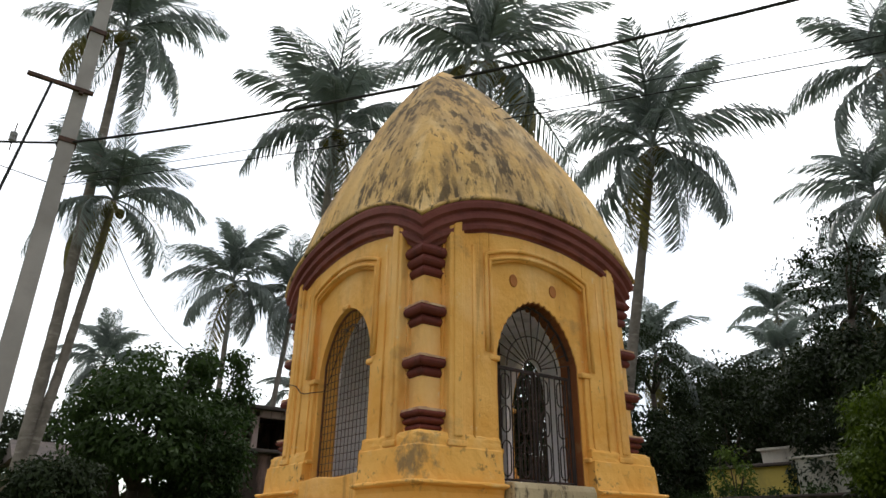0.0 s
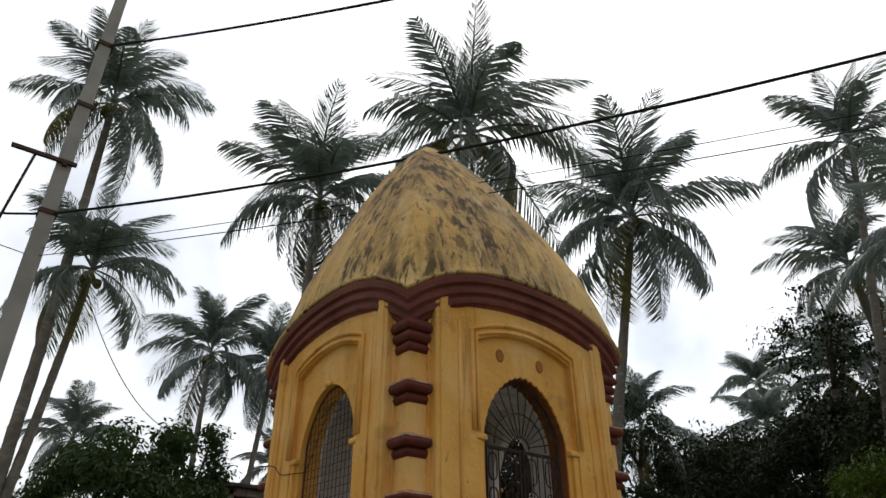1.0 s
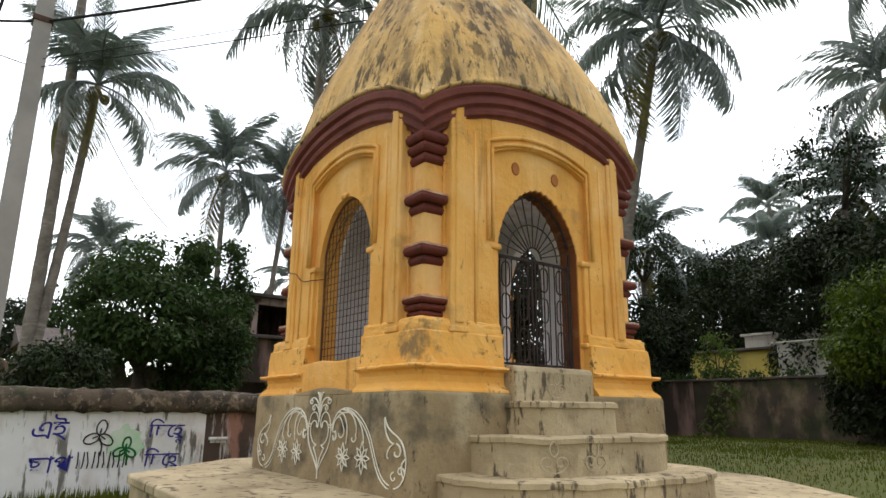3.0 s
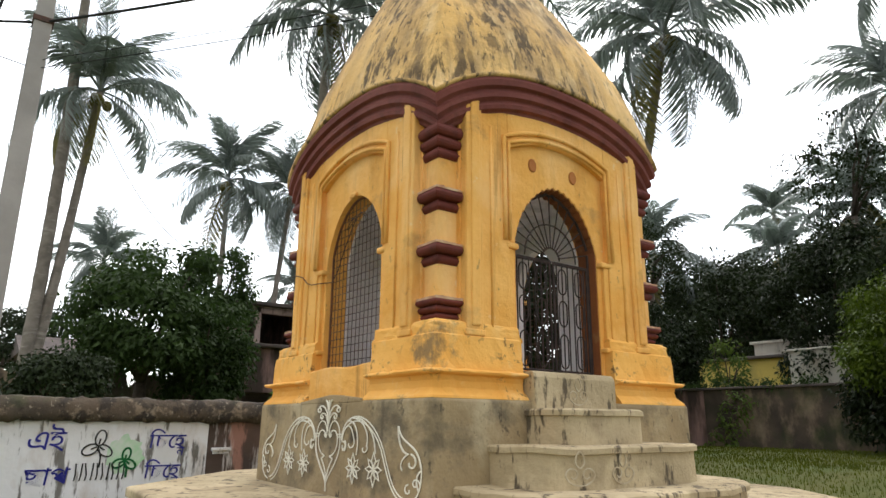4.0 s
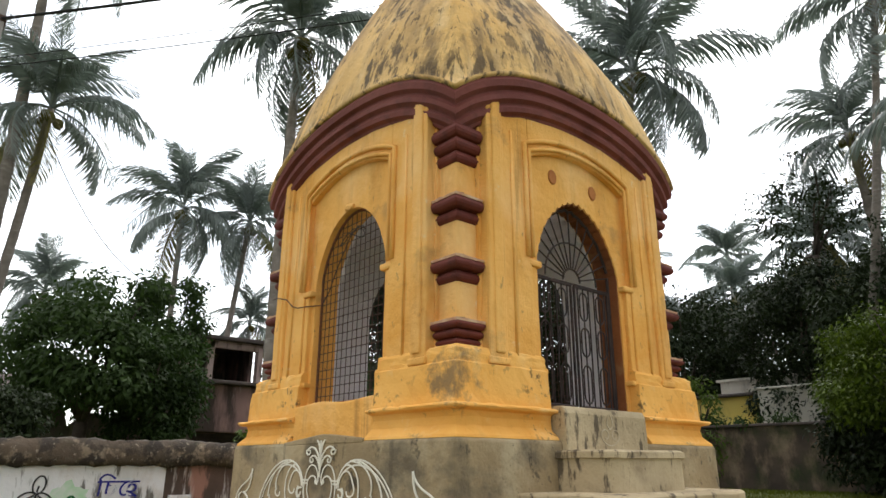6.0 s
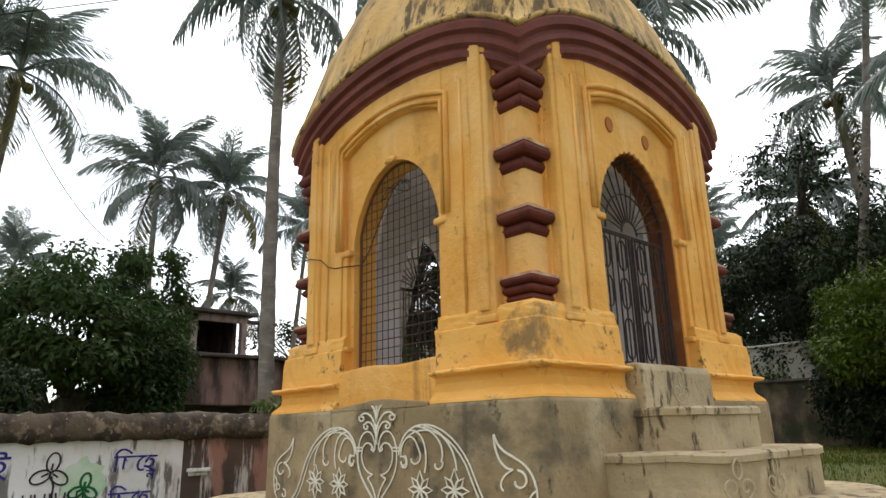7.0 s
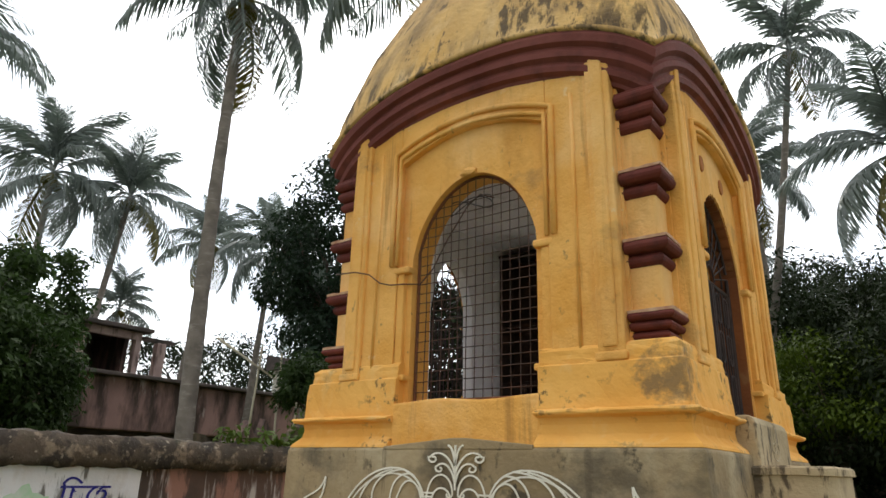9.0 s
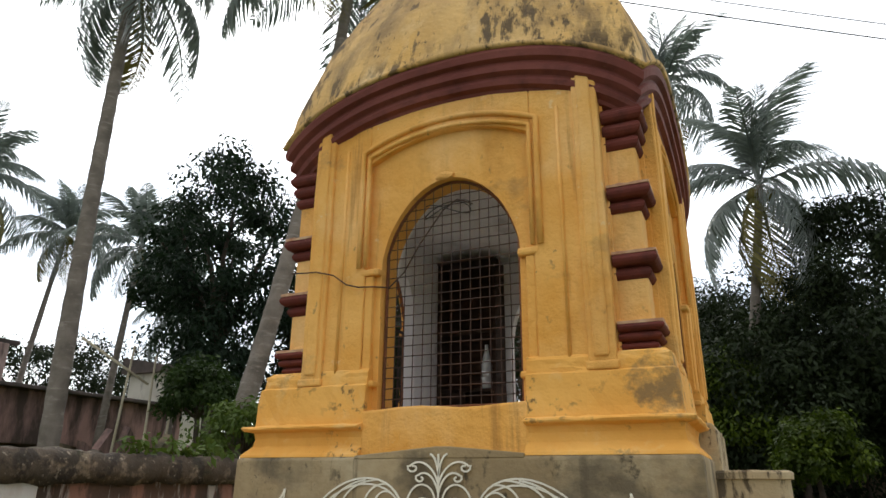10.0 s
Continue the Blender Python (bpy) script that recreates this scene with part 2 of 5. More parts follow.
def leaf_mat(name, c1, c2, through_colour, rough=0.45, tone=2.0, mixing=0.22, gloss=0.12):
    """Leaf surface: two greens mixed by noise, per leaf and per plant, with some light passing through."""
    m, N, L, b = node_mat(name, rough)
    b.inputs["Specular IOR Level"].default_value = gloss
    geo = N.new("ShaderNodeNewGeometry")
    info = N.new("ShaderNodeObjectInfo")
    col = mix_node(N, L, geo.outputs["Random Per Island"], c1, c2)
    dim = tuple(v * 0.5 for v in c1)
    col = mix_node(N, L, times_node(N, L, step_node(N, L, noise_node(N, L, tone, 3), 0.4, 0.62), 0.8), col, dim)
    col = mix_node(N, L, times_node(N, L, info.outputs["Random"], 0.35), col, tuple(v * 1.25 for v in c2))
    L.new(col, b.inputs["Base Color"])
    tr = N.new("ShaderNodeBsdfTranslucent")
    tr.inputs["Color"].default_value = (*through_colour, 1)
    mx = N.new("ShaderNodeMixShader")
    mx.inputs["Fac"].default_value = mixing
    L.new(b.outputs["BSDF"], mx.inputs[1])
    L.new(tr.outputs["BSDF"], mx.inputs[2])
    L.new(mx.outputs["Shader"], N["Material Output"].inputs["Surface"])
    return m


palm_leaf = leaf_mat("coconut_frond_green", (0.135, 0.165, 0.155), (0.250, 0.285, 0.265), (0.22, 0.28, 0.22), 0.28, mixing=0.24, gloss=0.5)
palm_dry = leaf_mat("yellowing_frond", (0.16, 0.16, 0.055), (0.24, 0.20, 0.08), (0.20, 0.18, 0.05), 0.6, mixing=0.15)
mango_leaf = leaf_mat("dark_mango_green", (0.018, 0.034, 0.010), (0.052, 0.084, 0.024), (0.04, 0.08, 0.015), 0.6)
hedge_leaf = leaf_mat("fresh_hedge_green", (0.018, 0.034, 0.003), (0.090, 0.128, 0.009), (0.08, 0.14, 0.008), 0.5, mixing=0.14)
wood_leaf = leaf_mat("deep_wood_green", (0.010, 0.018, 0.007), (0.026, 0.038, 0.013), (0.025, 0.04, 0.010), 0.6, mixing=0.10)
blue_leaf = leaf_mat("glossy_dark_leaf", (0.013, 0.026, 0.015), (0.030, 0.050, 0.032), (0.03, 0.06, 0.02), 0.45)
weed_leaf = leaf_mat("weed_green", (0.06, 0.11, 0.02), (0.12, 0.16, 0.04), (0.1, 0.16, 0.02), 0.6)
grass_leaf = leaf_mat("grass_blade", (0.065, 0.085, 0.008), (0.115, 0.125, 0.015), (0.10, 0.13, 0.015), 0.7)
ground_mat = plaster("grassy_soil", (0.060, 0.075, 0.008), (0.085, 0.085, 0.018), [((0.12, 0.09, 0.045), 0.8, (1, 1, 1), 0.54, 0.74, 0.4, 2.0), ((0.05, 0.085, 0.012), 0.35, (1, 1, 1), 0.45, 0.6, 0.7, 7.0)], bump=0.8, bump_scale=6.0)


# ---- building helpers ----
def part(name, bm, material, parent=None, label="", matrix=None, bevel=0.0, smooth=False):
    bmesh.ops.recalc_face_normals(bm, faces=bm.faces)
    me = bpy.data.meshes.new(name)
    bm.to_mesh(me)
    bm.free()
    return part_mesh(name, me, material, parent, label, matrix, bevel, smooth)


def part_mesh(name, me, material, parent=None, label="", matrix=None, bevel=0.0, smooth=False):
    if not me.materials:
        me.materials.append(material)
    if smooth:
        me.polygons.foreach_set("use_smooth", [True] * len(me.polygons))
    ob = new(name, me)
    if parent:
        ob.parent = parent
    if matrix is not None:
        ob.matrix_basis = matrix
    if bevel:
        mod = ob.modifiers.new("soft_edges", 'BEVEL')
        mod.width, mod.segments, mod.limit_method = bevel, 2, 'ANGLE'
    if label:
        ob["label"] = label
    return ob


def empty(name, label, category, group="", kind="", matrix=None):
    ob = tagged(new(name), label, category, group, kind)
    if matrix is not None:
        ob.matrix_basis = matrix
    return ob


def box(bm, x0, x1, y0, y1, z0, z1):
    v = [bm.verts.new((x, y, z)) for z in (z0, z1) for x, y in ((x0, y0), (x1, y0), (x1, y1), (x0, y1))]
    for f in ((0, 3, 2, 1), (4, 5, 6, 7), (0, 1, 5, 4), (1, 2, 6, 5), (2, 3, 7, 6), (3, 0, 4, 7)):
        bm.faces.new([v[i] for i in f])
    return bm


def loft(bm, rings, closed=True, caps=True):
    """Joins rings of points (each a list of vectors) into a skin; closed: each ring is a loop."""
    rows = [[bm.verts.new(p) for p in ring] for ring in rings]
    n = len(rows[0])
    for a, b in zip(rows, rows[1:]):
        for i in range(n if closed else n - 1):
            j = (i + 1) % n
            bm.faces.new((a[i], a[j], b[j], b[i]))
    if caps and closed:
        bm.faces.new(rows[0][::-1])
        bm.faces.new(rows[-1])
    return bm


def tube(bm, pts, r, seg=6, r_end=None):
    """A round bar along points."""
    pts = [Vector(p) for p in pts]
    rings = []
    side = None
    for i, p in enumerate(pts):
        d = (pts[min(i + 1, len(pts) - 1)] - pts[max(i - 1, 0)]).normalized()
        if side is None:
            side = d.orthogonal().normalized()
        side = (side - d * side.dot(d)).normalized()
        up = d.cross(side)
        rr = r if r_end is None else r + (r_end - r) * i / (len(pts) - 1)
        rings.append([p + side * math.cos(a) * rr + up * math.sin(a) * rr for a in [2 * math.pi * k / seg for k in range(seg)]])
    return loft(bm, rings)


def slab(bm, us, lo, hi, w0, w1):
    """A hand-plastered panel of a south-facing wall between the heights lo(u) and hi(u), from depth w0 out to w1."""
    n = max(2, min(16, int(max(hi(u) - lo(u) for u in us) * 9)))
    rows = []
    for u in us:
        front = []
        for z in spread(lo(u), hi(u), n):
            du = 0.0065 * noise.noise(Vector((u * 1.5, w1 * 4, z * 5.0)))
            dw = 0.0055 * noise.noise(Vector((u * 4.0, w1 * 7, z * 4.0 + 9.0)))
            front.append((u + du, -w1 - dw, z))
        rows.append([(u, -w0, lo(u))] + front + [(u, -w0, hi(u))])
    return loft(bm, rows)


def spread(a, b, n):
    return [a + (b - a) * i / n for i in range(n + 1)]


def turn_z(k):
    return Matrix.Rotation(k * math.pi / 2, 4, 'Z')


# ---- shrine ----
shrine = empty("shrine", "small yellow plastered shrine with maroon cornice and tall curved roof", "shrine")
PLINTH_TOP = 1.46


def eave_top(s):
    return 3.67 + 0.39 * (1 - abs(s) ** 2.3)


def eave_in(s):
    return 1 - 0.055 * abs(s) ** 5


def window_arch(u):
    return 2.60 + 0.63 * max(0.0, 1 - abs(u / 0.49) ** 1.95) ** 0.56


def door_arch(u):
    scallop = 0.020 * abs(math.cos(math.asin(max(-1, min(1, u / 0.49))) * 22.5))
    return 2.60 + 0.63 * max(0.0, 1 - abs(u / 0.49) ** 1.85) ** 0.57 - scallop


def wall_top(u):
    return eave_top(u / 1.36) - 0.12


def frame_top(u):
    return 3.43 + 0.14 * (1 - (u / 0.57) ** 2)


def make_face(k, arch, sill, door):
    m = turn_z(k)
    bm = bmesh.new()
    slab(bm, spread(-1.04, -0.48, 6), lambda u: 1.46, wall_top, 1.03, 1.238)
    slab(bm, spread(0.48, 1.04, 6), lambda u: 1.46, wall_top, 1.03, 1.238)
    slab(bm, [0.48 * math.sin(a) for a in spread(-math.pi / 2, math.pi / 2, 276 if door else 44)], arch, wall_top, 1.03, 1.238)
    wall = part("wall", bm, yellow, shrine, matrix=m)
    bm = bmesh.new()
    for sgn in (-1, 1):
        slab(bm, [sgn * u for u in spread(0.585, 0.88, 5)], lambda u: 1.72, wall_top, 1.2, 1.285)
        slab(bm, [sgn * u for u in spread(0.525, 0.584, 2)], lambda u: 1.72, lambda u: 2.60, 1.2, 1.272)
    slab(bm, spread(-0.584, 0.584, 20), frame_top, wall_top, 1.2, 1.285)
    part("raised_field", bm, yellow, wall, bevel=0.008)
    for sgn in (-1, 1):
        bm = bmesh.new()
        slab(bm, [sgn * u for u in spread(0.868, 1.022, 3)], lambda u: 1.93, lambda u: wall_top(u) - 0.0, 1.15, 1.312)
        slab(bm, [sgn * u for u in spread(0.90, 0.985, 2)], lambda u: 1.96, lambda u: wall_top(u), 1.30, 1.326)
        slab(bm, [sgn * u for u in spread(0.855, 1.035, 2)], lambda u: 1.89, lambda u: 1.94, 1.15, 1.322)
        slab(bm, [sgn * u for u in spread(0.60, 0.78, 2)], lambda u: 1.895, lambda u: 1.92, 1.15, 1.294)
        part("pilaster", bm, yellow, wall, bevel=0.012)
        bm = bmesh.new()
        x = 0.765 * sgn
        tube(bm, [(x, -1.286, 1.93), (x, -1.286, 2.8), (x, -1.286, 3.56)], 0.012)
        part("bead", bm, yellow, wall, smooth=True)
        bm = bmesh.new()
        slab(bm, [sgn * u for u in (0.478, 0.50, 0.60, 0.615)], lambda u: 2.60, lambda u: 2.65, 1.15, 1.290)
        part("impost", bm, yellow, wall, bevel=0.018)
        bm = bmesh.new()
        slab(bm, [sgn * u for u in (0.478, 0.50, 0.60, 0.615)], lambda u: 1.87, lambda u: 1.91, 1.15, 1.30)
        part("jamb_base", bm, yellow, wall, bevel=0.012)
    for j, (off, r) in enumerate(((0.0, 0.020), (0.048, 0.016))):
        h = 0.628 - off
        path = [(-h, -1.292, 2.66)] + [(-h, -1.292, z) for z in (3.0, 3.3)]
        path += [(u, -1.292, frame_top(u * 0.57 / 0.628) + 0.085 - off * 1.35) for u in spread(-h, h, 18)]
        path += [(h, -1.292, z) for z in (3.3, 3.0, 2.66)]
        bm = bmesh.new()
        tube(bm, path, r, 8)
        part("moulding", bm, yellow, wall, smooth=True)
    if door:
        for u in (-0.272, 0.212):
            bm = bmesh.new()
            loft(bm, [[(u + math.cos(a) * r * 0.045, -w, 3.365 + math.sin(a) * r * 0.06) for a in [i * math.pi / 8 for i in range(16)]] for w, r in ((1.20, 1), (1.246, 1), (1.252, 0.85), (1.250, 0.6))])
            part("roundel", bm, rust_red, wall, "small round maroon boss")
    else:
        bm = bmesh.new()
        bmesh.ops.create_icosphere(bm, subdivisions=2, radius=0.05, matrix=Matrix.Translation((-0.02, -1.243, 3.245)) @ Matrix.Diagonal((1.5, 0.5, 0.6, 1)))
        for v in bm.verts:
            v.co += Vector((noise.noise(v.co * 31), noise.noise(v.co * 37 + Vector((4, 0, 0))), noise.noise(v.co * 29))) * 0.02
        part("chipped_boss", bm, yellow, wall, "broken plaster boss at the arch crown")
        bm = bmesh.new()
        slab(bm, spread(-0.53, 0.53, 8), lambda u: 1.45, lambda u: 1.732 - 0.01 * math.sin(u * 9), 1.03, 1.335)
        part("sill", bm, yellow, wall, bevel=0.015)
    if door:
        bm = bmesh.new()
        us = [0.466 * math.sin(a) for a in spread(-math.pi / 2, math.pi / 2, 270)]
        prof = [(-0.470, 1.66)] + [(u, arch(u) - 0.012 if abs(u) < 0.462 else arch(u)) for u in us] + [(0.470, 1.66)]
        loft(bm, [[(u, -1.04, z), (u, -1.226, z), (u * 1.035, -1.226, z + 0.011), (u * 1.035, -1.04, z + 0.011)] for u, z in prof])
        part("arch_reveal", bm, brown_paint, wall, "dark red-brown painted reveal")
    return wall


brown_paint = plaster("red_brown_reveal_paint", (0.26, 0.085, 0.025), (0.13, 0.045, 0.020), [((0.30, 0.15, 0.06), 6.0, (1, 1, 1), .55, .65, .6, 2.0)])
rust_red = plaster("rust_red_paint", (0.46, 0.185, 0.05), (0.33, 0.11, 0.035))
south_wall = make_face(0, window_arch, 1.73, False)
east_wall = make_face(1, door_arch, 1.67, True)
north_wall = make_face(2, window_arch, 1.73, False)
west_wall = make_face(3, door_arch, 1.67, True)

PED = [(1.05, 1.992), (1.272, 1.992), (1.292, 1.980), (1.300, 1.962), (1.302, 1.94), (1.304, 1.915), (1.305, 1.89), (1.322, 1.882), (1.326, 1.80), (1.330, 1.70),
       (1.336, 1.650), (1.386, 1.640), (1.394, 1.630), (1.386, 1.618), (1.336, 1.606), (1.328, 1.57), (1.336, 1.52), (1.384, 1.470), (1.390, 1.452), (1.05, 1.452)]
bm = bmesh.new()
rings = []
for i in range(25):
    pts = []
    for q, (w, z) in enumerate(PED):
        f = i / 12
        x, y = (0.515 + (w - 0.515) * f, -w) if i <= 12 else (w, -w + (w - 0.515) * (f - 1))
        j = 0.008 * noise.noise(Vector((i * 0.9, q * 0.8, 0))) if 1 < q < 17 else 0
        pts.append((x + (j if i >= 12 else 0), y - (j if i <= 12 else 0), z + j))
    rings.append(pts)
loft(bm, rings)
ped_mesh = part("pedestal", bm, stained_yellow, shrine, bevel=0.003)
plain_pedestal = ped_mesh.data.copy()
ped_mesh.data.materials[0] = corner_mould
for k in (1, 2, 3):
    part_mesh("pedestal", plain_pedestal, stained_yellow, shrine, matrix=turn_z(k), bevel=0.003)


def bracket_mesh(z0, z1, ridges):
    bm = bmesh.new()
    prof = [(1.05, 0.0), (1.205, 0.0)]
    for r in range(ridges):
        w = 1.208 + 0.042 * r / (ridges - 1)
        for f in (0.04, 0.12, 0.28, 0.5, 0.72, 0.88, 0.97):
            if r == ridges - 1 and f > 0.8:
                continue
            prof.append((w + 0.030 * math.sin(math.pi * f) ** 0.7, (r + f) / ridges))
    prof += [(1.266, 0.93), (1.264, 1.0), (1.05, 1.0)]
    rings = []
    for i in range(3):
        rings.append([(*((1.03, -w), (w, -w), (w, -1.03))[i], z0 + (z1 - z0) * z) for w, z in prof])
    return loft(bm, rings)


worn_edge = plaster("pale_worn_paint_edge", (0.70, 0.52, 0.34), (0.42, 0.20, 0.12), tone=7.0, bump=0.1)
levels = [(3.21, 3.47, 3), (2.80, 2.96, 2), (2.395, 2.545, 2), (1.992, 2.145, 3)]
for k in range(4):
    bm = bmesh.new()
    loft(bm, [[(0.98, -1.21, z), (1.21, -1.21, z), (1.21, -0.98, z), (0.98, -0.98, z)] for z in (1.46, 2.2, 3.0, 3.62)])
    post = part("corner_pier", bm, yellow, shrine, matrix=turn_z(k), bevel=0.012)
    for z0, z1, n in levels:
        bracket = part("bracket", bracket_mesh(z0, z1, n), dark_maroon, post, "dark maroon ridged bracket", bevel=0.003)
        if z1 < 3.3:
            bm = bmesh.new()
            rings = []
            for i in range(13):
                u = 1.03 + (1.273 - 1.03) * min(i, 12 - i) / 6
                j = 0.005 * noise.noise(Vector((i * 0.8, z0 * 5, k)))
                rings.append([((u, -w) if i <= 6 else (w, -u)) + (z,) for w, z in ((1.20, z1 - 0.010), (1.272 + j, z1 - 0.010 - j), (1.273 + j, z1 + 0.006 + j), (1.20, z1 + 0.012 + j))])
            loft(bm, rings)
            part("worn_edge", bm, worn_edge, bracket, "pale worn upper edge")

CORN = [(1.05, 0.0), (1.388, -0.002), (1.396, -0.03), (1.386, -0.075), (1.352, -0.088), (1.350, -0.10), (1.362, -0.125), (1.358, -0.16), (1.325, -0.178),
        (1.322, -0.19), (1.334, -0.215), (1.326, -0.245), (1.292, -0.258), (1.285, -0.282), (1.05, -0.282)]
bm = bmesh.new()
loft(bm, [[(s * w * eave_in(s), -w * eave_in(s), eave_top(s) + dz) for w, dz in CORN] for s in spread(-1, 1, 40)])
corn = part("cornice", bm, maroon, shrine, "maroon moulded cornice bowed upward", smooth=False)
for k in (1, 2, 3):
    part_mesh("cornice", corn.data, maroon, shrine, "maroon moulded cornice bowed upward", turn_z(k))

HIP_Z = [3.6, 3.69, 4.0, 4.25, 4.65, 5.05, 5.55, 6.0, 6.28, 6.42, 6.50]
HIP_R = [1.315, 1.31, 1.27, 1.205, 1.08, 0.915, 0.69, 0.45, 0.25, 0.135, 0.05]


def roof_point(s, v):
    z0 = eave_top(s) + 0.05
    z = z0 + (6.50 - z0) * v
    th = s * math.pi / 4
    k = 1.125 + 0.05 * max(0.0, min(1.0, (z - 4.06) / 2.0))
    t = ((1 / math.cos(th) - 1) / 0.41421) ** 0.9
    r = float(np.interp(z, HIP_Z, HIP_R)) * (k * (1 - t) + 1.41421 * t)
    lump = 1 + 0.014 * noise.noise(Vector((math.sin(th) * r * 2.2, z * 1.7, s)))
    return Vector((r * math.sin(th) * lump, -r * math.cos(th) * lump, z))


def roof_lean(p):
    """The settled tip stands a little off the middle."""
    k = max(0.0, min(1.0, (p.z - 4.3) / 2.2)) ** 1.3
    return p + Vector((-0.075 * k, -0.105 * k, 0))


bm = bmesh.new()
ring_rows = []
N_S = 28
for row in range(-3, 34):
    ring = []
    for k in range(4):
        for i in range(N_S):
            s = -1 + 2 * i / N_S
            if row < 0:
                w, dz = ((1.25, -0.002), (1.402, 0.0), (1.412, 0.022))[row + 3]
                p = Vector((s * w * eave_in(s), -w * eave_in(s), eave_top(s) + dz))
            else:
                p = roof_point(s, row / 33.0 * 0.996)
            ring.append(roof_lean(turn_z(k) @ p))
    ring_rows.append(ring)
loft(bm, ring_rows)
part("roof", bm, roof_paint, shrine, "tall pointed curved roof, yellow with black stains", smooth=True)

# inner vault, floor
bm = bmesh.new()
box(bm, -1.04, 1.04, -1.04, 1.04, 3.42, 3.50)
part("inner_ceiling", bm, inner_plaster, shrine)
bm = bmesh.new()
box(bm, -1.05, 1.05, -1.05, 1.05, 1.50, 1.665)
part("inner_floor", bm, whitewash, shrine)
for k in range(4):
    arch = (window_arch, door_arch)[k % 2]
    bm = bmesh.new()
    slab(bm, spread(-1.02, -0.50, 4), lambda u: 1.66, lambda u: 3.43, 1.0, 1.026)
    slab(bm, spread(0.50, 1.02, 4), lambda u: 1.66, lambda u: 3.43, 1.0, 1.026)
    slab(bm, spread(-0.50, 0.50, 24), lambda u: min(3.40, arch(u) + 0.01), lambda u: 3.43, 1.0, 1.026)
    part("inner_lining", bm, inner_plaster, shrine, "grey-white inside plaster", turn_z(k))

def narrow(centre):
    return lambda u: 1.66 if abs(u - centre) > 0.315 else 2.56 + 0.54 * (1 - (abs(u - centre) / 0.32) ** 2) ** 0.6


for wall, c in ((north_wall, 0.03), (west_wall, 0.03)):
    bm = bmesh.new()
    slab(bm, spread(-0.50, c - 0.32, 3), lambda u: 1.66, lambda u: 3.3, 1.002, 1.10)
    slab(bm, spread(c - 0.315, c + 0.315, 28), narrow(c), lambda u: 3.3, 1.002, 1.10)
    slab(bm, spread(c + 0.32, 0.50, 3), lambda u: 1.66, lambda u: 3.3, 1.002, 1.10)
    part("inner_arch", bm, inner_plaster, wall, "narrow plastered inner arch")

# plinth with its uneven painted top edge
bm = bmesh.new()
loft(bm, [[(x * h, y * h, z) for x, y in ((-1, -1), (1, -1), (1, 1), (-1, 1))] for h, z in ((1.406, 0.55), (1.403, 1.0), (1.400, 1.43), (1.394, 1.452), (1.30, 1.458))])
plinth = part("plinth", bm, cement, shrine, "grey stained cement plinth", bevel=0.012)
bm = bmesh.new()
slab(bm, spread(-0.52, 0.52, 12), lambda u: 1.44, lambda u: 1.458 + 0.05 * (1 - abs(u - 0.04) / 0.56), 1.25, 1.4025)
part("render_rise", bm, cement, plinth, "cement rising to a low point", bevel=0.006)


# window grilles and gates
def grille(k):
    m = turn_z(k)
    root = shrine
    bm = bmesh.new()
    for x in (-0.462, 0.462):
        tube(bm, [(x, -1.185, 1.735), (x, -1.185, window_arch(x) - 0.01)], 0.011)
    tube(bm, [(u, -1.185, window_arch(u) - 0.012) for u in spread(-0.462, 0.462, 20)], 0.011)
    tube(bm, [(-0.462, -1.185, 1.742), (0.462, -1.185, 1.742)], 0.010)
    g = part("window_grille", bm, rust_frame, root, "rusty square iron mesh grille", m)
    for i in range(1, 14):
        x = -0.462 + 0.924 * i / 14
        bm = bmesh.new()
        tube(bm, [(x, -1.185, 1.74), (x + 0.003 * math.sin(i * 2.1), -1.183, 2.3), (x, -1.185, window_arch(x) - 0.01)], 0.0033, 5)
        part("bar", bm, iron, g)
    z, i = 1.80, 0
    while z < 3.18:
        h = 0.462 if z < 2.7 else max(0.05, 0.47 * (1 - ((z - 2.60) / 0.63) ** 1.786) ** 0.513)
        bm = bmesh.new()
        tube(bm, [(-h, -1.191, z), (0.0, -1.189, z + 0.004 * math.sin(i * 1.7)), (h, -1.191, z)], 0.0033, 5)
        part("bar", bm, iron, g)
        z, i = z + 0.066, i + 1
    return g


def ring_pts(cx, cz, rx, rz, a0, a1, n=10):
    return [(cx + rx * math.cos(radians(a0 + (a1 - a0) * i / n)), -1.155, cz + rz * math.sin(radians(a0 + (a1 - a0) * i / n))) for i in range(n + 1)]


